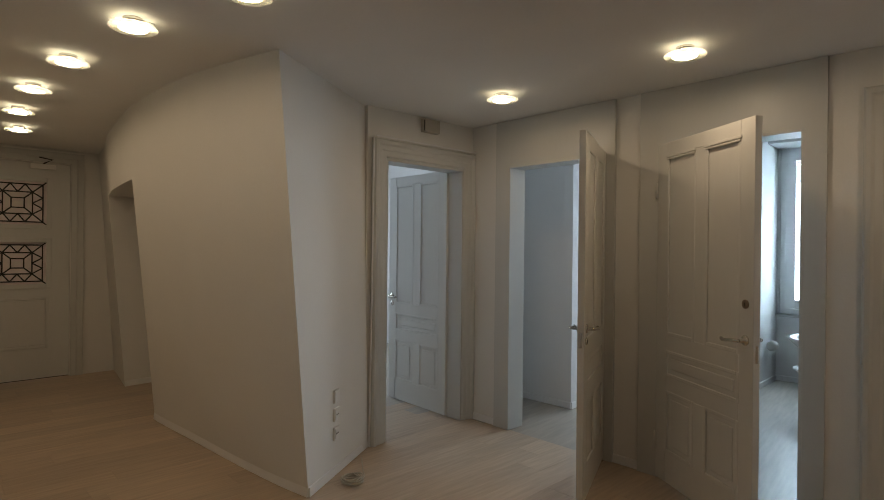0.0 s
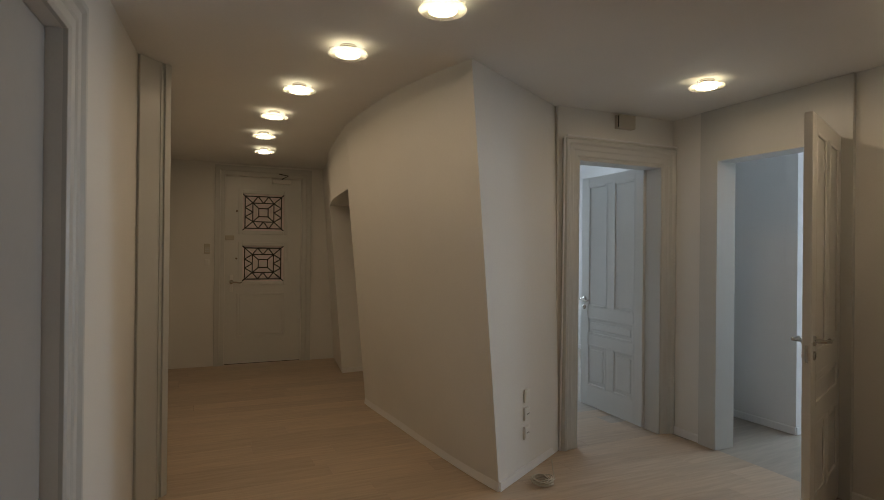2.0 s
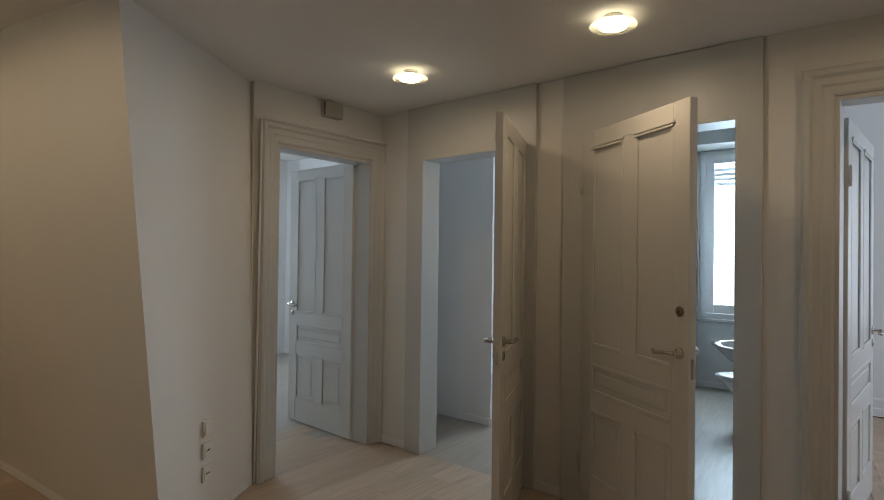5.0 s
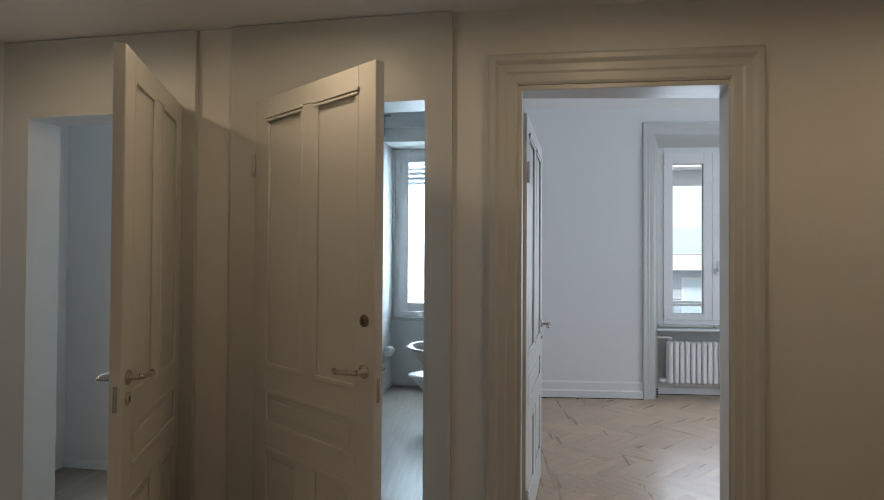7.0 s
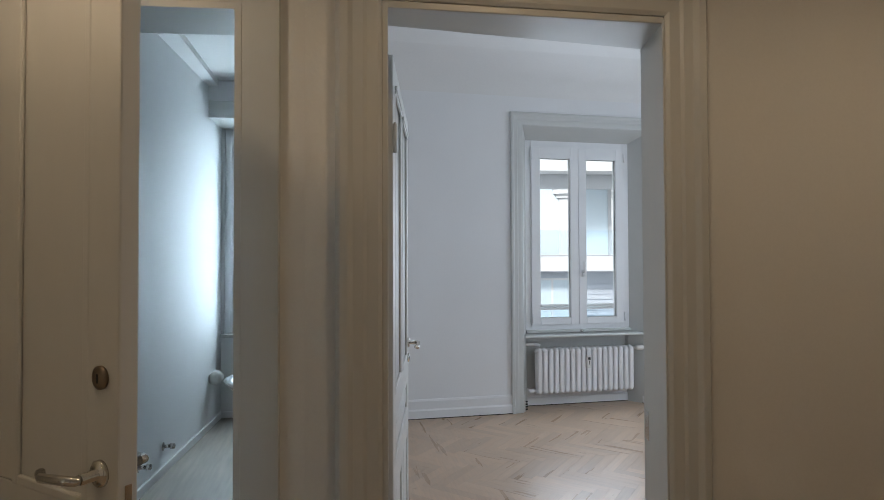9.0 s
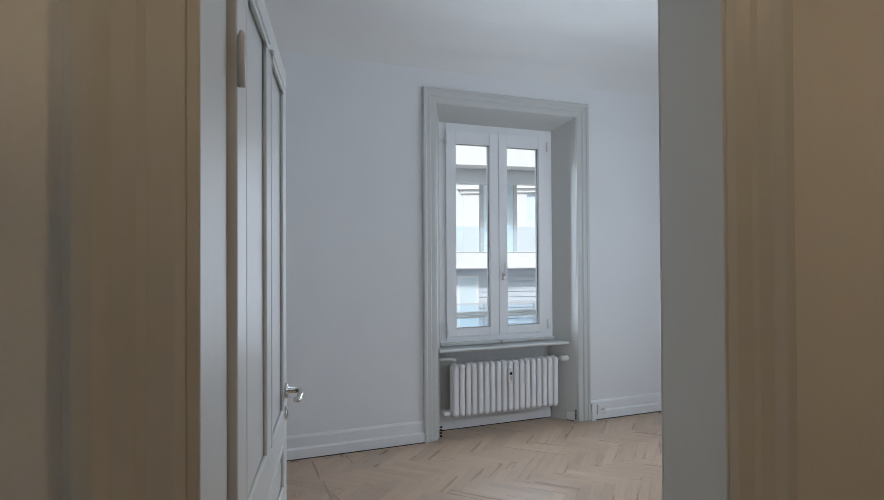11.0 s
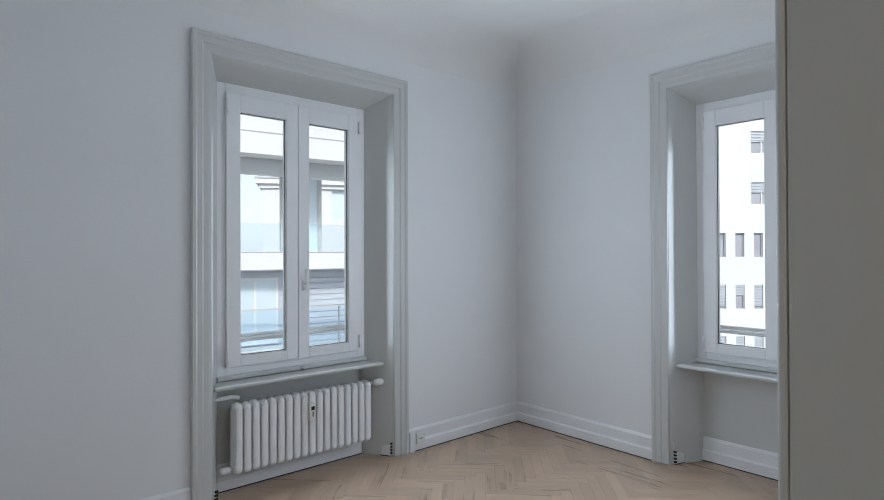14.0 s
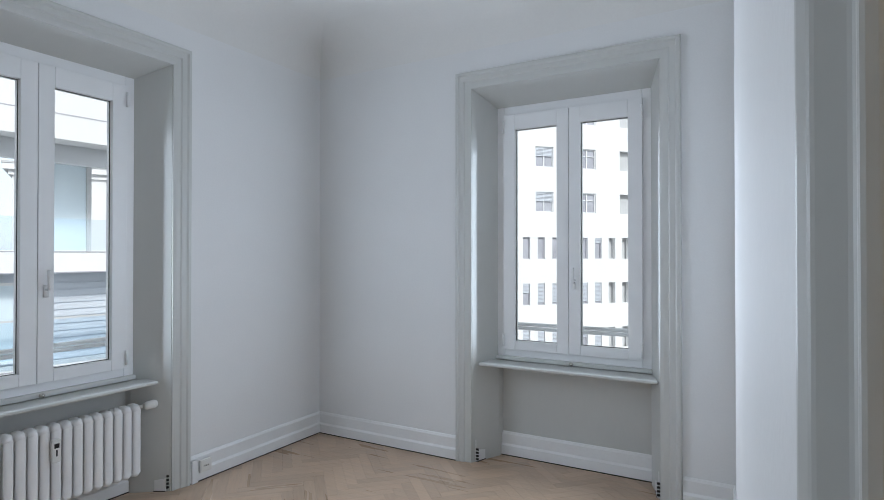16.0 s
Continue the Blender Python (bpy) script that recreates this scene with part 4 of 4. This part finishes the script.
tube(bm, [(-0.84, 5.15, 0.69), (-0.84, 5.15, 0.48), (-0.78, 5.15, 0.44), (-0.66, 5.15, 0.46), (-0.613, 5.15, 0.46)], 0.018, 10)
part("drain", bm, CHROME, sink, "chrome drain trap", smooth=True)
wc = empty("toilet", pose(0, 0, 0), "white wall-hung toilet with a closed seat", "toilet")
bm = bmesh.new()
bowl(bm, -0.90, 6.25, 0.16, 0.40, 0.58, 0.37)
part("bowl", bm, CERAMIC, wc, smooth=True)
bm = bmesh.new()
lathe(bm, [(0.15, 0.402), (0.18, 0.406), (0.18, 0.42), (0.15, 0.428)], 28, (0, 0, 0))
part("seat", bm, WHITE, wc, "white plastic seat", pose(-0.98, 6.25, 0) @ Matrix.Diagonal((1.25, 1, 1, 1)), smooth=True)
ph = empty("paper_holder", pose(-1.612, 7.33, 0.44, 0, 0, 84.7), "white paper roll holder on the bathroom wall", "paper holder")
bm = boxes((-0.05, 0.05, -0.012, 0, 0.05, 0.09))
part("mount", bm, SWITCH, ph, bevel=0.004)
bm = bmesh.new()
lathe(bm, [(0.02, -0.05), (0.055, -0.05), (0.055, 0.05), (0.02, 0.05)], 20, (0, -0.065, 0), "x")
part("paper_roll", bm, SWITCH, ph, smooth=True)
for y in (5.85, 6.25):
    bm = bmesh.new()
    x = -1.90 + (y - 4.05) * 0.0931
    lathe(bm, [(0.03, x + 0.002), (0.03, x + 0.006), (0.013, x + 0.008), (0.013, x + 0.05), (0.019, x + 0.05), (0.019, x + 0.075), (0.012, x + 0.08)], 14, (0, y, 0.19), "x")
    tagged(part("capped_tap", bm, CHROME, smooth=True), "chrome capped water connection low on the wall", "water tap", "capped connections")

# room behind door 2: a short wall, then a passage with an assumed, unseen window
plain_room("side", [((-3.50, 4.2), (-3.46, 4.97), []), ((-3.46, 4.97), (-2.82, 4.90), []), ((-2.82, 4.90), (-2.72, 7.6), []), ((-2.72, 7.6), (-1.7, 7.6), [(0.15, 0.85, 0.9, 2.4)])],
           [(-3.6, 4.1), (-1.65, 4.0), (-1.5, 7.8), (-3.0, 7.8)], 3.0, ROOM_PAINT)
bm = bmesh.new()
prism(bm, [(-2.02, 4.07), (-1.92, 4.05), (-1.585, 7.65), (-1.70, 7.65)], 0, 3.0)
setting("wall_side_east", bm, ROOM_PAINT, "white painted partition", "wall")
bm = bmesh.new()
skirting(bm, (-3.46, 4.968), (-2.82, 4.898), 0.06, FLAT_SKIRT)
skirting(bm, (-2.82, 4.90), (-2.72, 7.6), 0.06, FLAT_SKIRT)
setting("baseboard_side", bm, WHITE, "low white baseboard", "baseboard")
# big room behind door 1, with an assumed window opening out of view
plain_room("far", [((-7.6, 2.95), (-7.0, 6.35), [(0.8, 1.9, 0.85, 2.5)]), ((-7.0, 6.35), (-3.5, 6.35), []), ((-3.62, 2.95), (-7.6, 3.35), [])],
           [(-7.7, 2.9), (-3.5, 2.9), (-3.4, 6.5), (-7.2, 6.5)], 2.85, ROOM_PAINT)
bm = boxes((-3.52, -3.46, 4.2, 6.35, 0, 2.9))
setting("wall_far_east", bm, ROOM_PAINT, "white painted partition", "wall")
bm = bmesh.new()
skirting(bm, (-7.0, 6.35), (-3.5, 6.35), 0.08, FLAT_SKIRT)
setting("baseboard_far", bm, WHITE, "low white baseboard", "baseboard")

# area lamps in place of daylight at the windows; 4 and 5 at assumed openings
DAY = 1.0
daylight("window_daylight_1", look((1.955, 7.275, 1.58), (1.955, 5.0, 1.58)), 1.2, 1.5, 30 * DAY, (0.712, 0.838, 1.0))
daylight("window_daylight_2", look((4.105, 5.087, 1.58), (2.0, 5.087, 1.58)), 1.2, 1.5, 30 * DAY, (0.712, 0.838, 1.0))
daylight("window_daylight_3", look((-1.15, 7.82, 1.75), (-1.05, 5.0, 1.5)), 0.62, 1.7, 52 * DAY, (0.66, 0.85, 1.0))
daylight("unseen_window_daylight_4", look((-2.2, 7.66, 1.7), (-2.4, 5.0, 1.2)), 0.7, 1.4, 50 * DAY, (0.70, 0.86, 1.0))
daylight("unseen_window_daylight_5", look((-7.40, 4.35, 1.7), (-4.0, 4.6, 1.2)), 1.1, 1.6, 47 * DAY, (0.72, 0.86, 1.0))

# ---------------- outside ----------------
GZ = -9.0
bm = bmesh.new()
v = [bm.verts.new(p) for p in ((-900, 8.2, GZ), (900, 8.2, GZ), (900, 900, GZ), (-900, 900, GZ))]
bm.faces.new(v)
v = [bm.verts.new(p) for p in ((-900, -900, GZ), (900, -900, GZ), (900, 8.2, GZ), (-900, 8.2, GZ))]
bm.faces.new(v)
setting("ground", bm, BOUNCE_GROUND, "grey street far below, paled to bounce light upwards", "ground")


def far_window(parent, x, z, w, h, blind=0.0, mull=True):
    bm = bmesh.new()
    ring_frame(bm, x - w / 2, x + w / 2, z - h / 2, z + h / 2, 0.06, 0.10, 0.16)
    if mull:
        box(bm, x - 0.03, x + 0.03, 0.10, 0.16, z - h / 2 + 0.06, z + h / 2 - 0.06)
        box(bm, x - w / 2 + 0.06, x + w / 2 - 0.06, 0.10, 0.155, z + h * 0.12, z + h * 0.12 + 0.05)
    f = part("window", bm, DARKFRAME if not mull else PVC, parent)
    bm = boxes((x - w / 2, x + w / 2, 0.17, 0.18, z - h / 2, z + h / 2))
    part("pane", bm, PANE_DARK, f)
    if blind:
        bm = bmesh.new()
        n = max(3, int(h * blind / 0.09))
        for k in range(n):
            zz = z + h / 2 - 0.09 * k
            box(bm, x - w / 2 + 0.03, x + w / 2 - 0.03, 0.06, 0.085, zz - 0.075, zz - 0.01)
        part("blind", bm, BLIND, f, "grey slatted blind")


tower = empty("office_building", pose(23.8, 28.2, 0, 0, 0, -44), "white rendered office block with rows of narrow windows", "building")
bm = bmesh.new()
BX0, BX1 = -4.0, 34.0
holes, wins = [], []
rng = random.Random(4)
rows_z = [(8.05, True), (5.05, True), (2.0, False), (-1.05, False), (-4.1, False), (-7.0, False), (11.05, True)]
for z, big in rows_z:
    if big:
        x = 1.1
        while x < BX1 - 2:
            wins.append((x, z, 1.3, 1.35, rng.choice((0.0, 0.5, 0.95, 0.95)), True))
            x += 3.2
    else:
        x = -2.4
        while x < BX1 - 1:
            wins.append((x, z, 0.52, 1.42, rng.choice((0.0, 0.0, 0.3)) if z > 0 else rng.choice((0.9, 0.9, 0.5)), False))
            x += 1.07
for x, z, w, h, *_ in wins:
    holes.append((x - w / 2, x + w / 2, z - h / 2, z + h / 2))
levels = sorted(rows_z)
edges = [GZ] + [(levels[i][0] + levels[i + 1][0]) / 2 for i in range(len(levels) - 1)] + [13.5]
for i, (z, big) in enumerate(levels):
    holed(bm, BX0, BX1, 0, 0.35, edges[i], edges[i + 1], [h for h in holes if edges[i] < (h[2] + h[3]) / 2 < edges[i + 1]])
part("wall", bm, FACADE, tower)
bm = boxes((BX0 - 0.3, BX1 + 0.3, -0.4, 8, 13.5, 13.9), (BX0, BX1, 0.4, 8, GZ, 13.5))
part("roof", bm, CONCRETE, tower)
for x, z, w, h, bl, mu in wins:
    if -2.5 < x < 22 and z > -6:
        far_window(tower, x, z, w, h, bl, mu)

# modern house with balconies opposite window 1
flat = empty("balcony_house", pose(2.0, 17.8, 0, 0, 0, -8), "white modern house with open balconies and glass rails", "building")
SLABS = [(-4.25, -3.75), (-1.35, -0.85), (1.15, 1.62), (4.05, 5.15), (6.9, 7.4)]
for z0, z1 in SLABS:
    bm = boxes((-9, 12, -0.05, 2.5, z0, z1))
    part("balcony_slab", bm, FACADE, flat, bevel=0.01)
    bm = boxes(*[(-9, 12, -0.058, -0.05, z - 0.012, z + 0.012) for z in (((z0 + z1) / 2,) if z1 - z0 > 0.8 else (z0 + 0.012, z1 - 0.012))])
    part("slab_joint", bm, DARKFRAME, flat)
for z0, z1 in zip([s[1] for s in SLABS], [s[0] for s in SLABS[1:]]):
    if z1 < 3:
        bm = boxes((-9, 12, 0.03, 0.042, z0 + 0.02, min(z0 + 1.0, z1)))
        part("glass_rail", bm, RAILGLASS, flat, "tinted glass balustrade")
        bm = bmesh.new()
        box(bm, -9, 12, 0.02, 0.06, z0 + 1.0, z0 + 1.04)
        for k in range(15):
            box(bm, -9 + 1.5 * k, -8.96 + 1.5 * k, 0.045, 0.085, z0, z0 + 1.0)
        part("rail_post", bm, CONCRETE, flat)
    else:
        bm = boxes((-9, 12, 0.03, 0.042, z0 + 0.02, z0 + 0.72))
        part("glass_rail", bm, RAILGLASS, flat, "tinted glass balustrade")
    if 1 < z0 < 4:
        # open corner with a glazed screen between two posts
        for x in (5.07, 6.2):
            bm = boxes((x, x + 0.11, 2.1, 2.25, z0, z1))
            part("post", bm, CONCRETE, flat, "grey steel post")
        bm = boxes((5.18, 6.2, 2.15, 2.17, z0, z1 - 0.2))
        part("screen", bm, PALE_PANE, flat, "pale green glass screen")
        bm = boxes((5.18, 12, 2.1, 2.25, z1 - 0.2, z1))
        part("beam", bm, CONCRETE, flat)
        continue
    deep = 0.75 if z0 < 0 else 2.2
    bm = boxes((-9, 12, deep, deep + 0.2, z0, z1))
    if z0 < 0:
        for k in range(int((z1 - z0) / 0.16)):
            box(bm, -9, 12, deep - 0.035, deep, z0 + 0.16 * k + 0.03, z0 + 0.16 * k + 0.15)
    part("back_wall", bm, BLIND if z0 < 0 else FACADE, flat, "pale blue-grey boarded back wall" if z0 < 0 else "")
    for x in (-6.5, -3.2, 0.1, 3.4, 6.7, 9.6):
        bm = boxes((x, x + 1.1, deep - 0.08, deep, z0 + 0.1, z1 - 0.25))
        w = part("window", bm, PALE_PANE, flat)
        bm = bmesh.new()
        ring_frame(bm, x - 0.05, x + 1.15, z0 + 0.06, z1 - 0.21, 0.06, deep - 0.10, deep - 0.02)
        box(bm, x + 0.52, x + 0.58, deep - 0.10, deep - 0.03, z0 + 0.12, z1 - 0.27)
        part("window_frame", bm, PVC, w)
bm = boxes((-9, 12, 0.6, 0.75, 3.62, 4.05))
part("blind_rail", bm, GREYW, flat, "grey blind housing under the slab")
old = empty("old_house", pose(14.0, 36.0, 0, 0, 0, -28), "pale old town house with a projecting cornice", "building")
bm = bmesh.new()
holes = [(1.5 + 2.6 * i, 2.6 + 2.6 * i, -6.5 + 3.4 * j, -4.6 + 3.4 * j) for i in range(8) for j in range(4)]
for j in range(4):
    lo, hi = -9 + 3.4 * j, (-9 + 3.4 * (j + 1) if j < 3 else 5.7)
    holed(bm, 0, 24, 0, 0.4, lo, hi, [h for h in holes if lo < h[2] < hi])
box(bm, 0, 24, 0.45, 9, -9, 5.7)
part("wall", bm, FACADE, old)
bm = boxes((-0.35, 24.35, -0.35, 9.5, 5.75, 6.05), (-0.15, 24.15, -0.15, 9.3, 5.5, 5.75))
part("cornice", bm, FACADE, old)
bm = bmesh.new()
prism(bm, [(-0.4, -0.4), (24.4, -0.4), (24.4, 9.3), (-0.4, 9.3)], 6.05, 6.15)
part("roof", bm, CONCRETE, old)
for h in holes:
    bm = boxes((h[0], h[1], 0.2, 0.24, h[2], h[3]))
    part("window", bm, PALE_PANE, old)

# ---------------- floors ----------------
setting("floor_hall", boxes((-0.7, 5.95, -6.6, 0.1, -0.06, -0.0115), (-4.9, -0.7, -4.4, -1.0, -0.06, -0.0115)), GAP, "light oak laminate hall floor", "floor", FN)
hall_floor = bpy.data.objects["floor_hall"]
PW, PL = 0.193, 1.28


def plank_mesh(w, l, name, mat):
    bm = boxes((0.0004, w - 0.0004, 0.0006, l - 0.0006, -0.008, 0.0))
    return finish(bm, name, mat)


plank = plank_mesh(PW, PL, "plank", LAMINATE)
count = 0
rest = bmesh.new()
rng = random.Random(2)
for i in range(-26, 35):
    u = i * PW
    off = rng.random() * PL
    w = -7.1 + off - PL
    while w < 0.0:
        lo, hi = w, w + PL
        w += PL
        hi2 = min(hi, 0.0)
        inside = (-0.5 < u < 5.9 and hi > -6.5) or (-4.75 < u <= -0.5 and lo < -1.3 and hi > -4.25)
        px, py = at(FN, u + PW / 2, (lo + hi2) / 2)
        if not inside or hi2 - lo < 0.05 or (px > -4.1 and py < PIER_OUT[1] - 0.198 * (px - PIER_OUT[0]) - 0.62) or (px <= -4.1 and py < -0.35):
            continue
        near = hi2 == hi and count < 300
        if near:
            o = new("plank", plank)
            o.parent = hall_floor
            o.matrix_basis = pose(u, lo, -0.003)
            count += 1
        else:
            box(rest, u + 0.0004, u + PW - 0.0004, lo + 0.0006, hi2 - 0.0006, -0.011, -0.003)
tagged(part("planks", rest, LAMINATE, hall_floor, "laminate planks further off"), kind="stuff")
bm = bmesh.new()
prism(bm, [at(FN, -4.6, -1.15), at(FN, -0.12, -1.15), at(FN, -0.12, -0.02), at(FN, 2.8, -0.02), (-0.6, 3.9), (-0.6, 7.7), (-7.8, 7.7), (-7.8, 3.2)], -0.06, -0.004)
setting("floor_side_rooms", bm, SIDE_FLOOR, "pale grey wooden floor of the side rooms", "floor")

setting("floor_room", boxes((-0.55, 4.45, 3.59, 7.6, -0.06, -0.010)), GAP, "oak herringbone parquet floor", "floor")
room_floor = bpy.data.objects["floor_room"]
setting("threshold", boxes((dl[0], dr[0] - 0.01, 3.655, 3.695, -0.01, 0.004)), OAK, "flat oak threshold strip", "threshold", bevel=0.003)
BW, NB = 0.070, 6
BL = BW * NB
g, ge = 0.00035, 0.0006


def clip_poly(poly, inside, cut):
    out = []
    for i, p in enumerate(poly):
        q = poly[(i + 1) % len(poly)]
        if inside(p):
            out.append(p)
        if inside(p) != inside(q):
            out.append(cut(p, q))
    return out


def clip_rect(poly, x0, x1, y0, y1):
    for ax, lim, sign in ((0, x0, 1), (0, x1, -1), (1, y0, 1), (1, y1, -1)):
        poly = clip_poly(poly, lambda p: sign * (p[ax] - lim) >= 0, lambda p, q: tuple(p[k] + (q[k] - p[k]) * (lim - p[ax]) / (q[ax] - p[ax]) for k in range(2)))
        if len(poly) < 3:
            return []
    return poly


TURNB = radians(135)
cb, sb = math.cos(TURNB), math.sin(TURNB)
block = finish(boxes((g, BW - g, ge, BL - ge, -0.010, 0.0)), "block", OAK)
pieces = []
rng = random.Random(7)
for a in range(-80, 90):
    for b in range(-14, 15):
        bx, by = a + NB * b, a - NB * b
        for kind in (0, 1):
            x0, y0 = (bx * BW, by * BW) if kind == 0 else (bx * BW, (by + 1) * BW)
            x1, y1 = (x0 + BL, y0 + BW) if kind == 0 else (x0 + BW, y0 + BL)
            gx, gy = (ge, g) if kind == 0 else (g, ge)
            corners = [(x0 + gx, y0 + gy), (x1 - gx, y0 + gy), (x1 - gx, y1 - gy), (x0 + gx, y1 - gy)]
            rot = [(1.6 + cb * x - sb * y, 5.4 + sb * x + cb * y) for x, y in corners]
            poly = clip_rect(rot, -0.5, 4.42, 3.60, 7.56)
            if poly:
                whole = all(-0.5 < x < 4.42 and 3.60 < y < 7.56 for x, y in rot)
                pieces.append((whole, kind, x0, y0, x1, y1, poly))
whole = [p for p in pieces if p[0] and 0.2 < sum(q[0] for q in p[6]) / 4 < 3.2 and 4.3 < sum(q[1] for q in p[6]) / 4]
chosen = set(map(id, whole[:298]))
rest = bmesh.new()
for p in pieces:
    dz = rng.uniform(-0.0001, 0.0001)
    if id(p) in chosen:
        _, kind, x0, y0, x1, y1, _ = p
        o = new("block", block)
        o.parent = room_floor
        if kind == 1:
            local = pose(x0, y0, dz)
        else:
            local = pose(x1, y0, dz, 0, 0, 90)
        o.matrix_basis = pose(1.6, 5.4, 0, 0, 0, 135) @ local @ Matrix.Translation((BW / 2, BL / 2, 0)) @ pose(0, 0, 0, rng.uniform(-0.01, 0.01), rng.uniform(-0.05, 0.05), 0) @ Matrix.Translation((-BW / 2, -BL / 2, 0))
    else:
        prism(rest, p[6], -0.010 + dz, dz)
        rest.verts.ensure_lookup_table()
        tx, ty = rng.uniform(-0.0003, 0.0003), rng.uniform(-0.0003, 0.0003)
        cx, cy = sum(q[0] for q in p[6]) / len(p[6]), sum(q[1] for q in p[6]) / len(p[6])
        for v in rest.verts[-len(p[6]):]:
            v.co.z += tx * (v.co.x - cx) + ty * (v.co.y - cy)
tagged(part("blocks", rest, OAK, room_floor, "oak blocks further off"), kind="stuff")
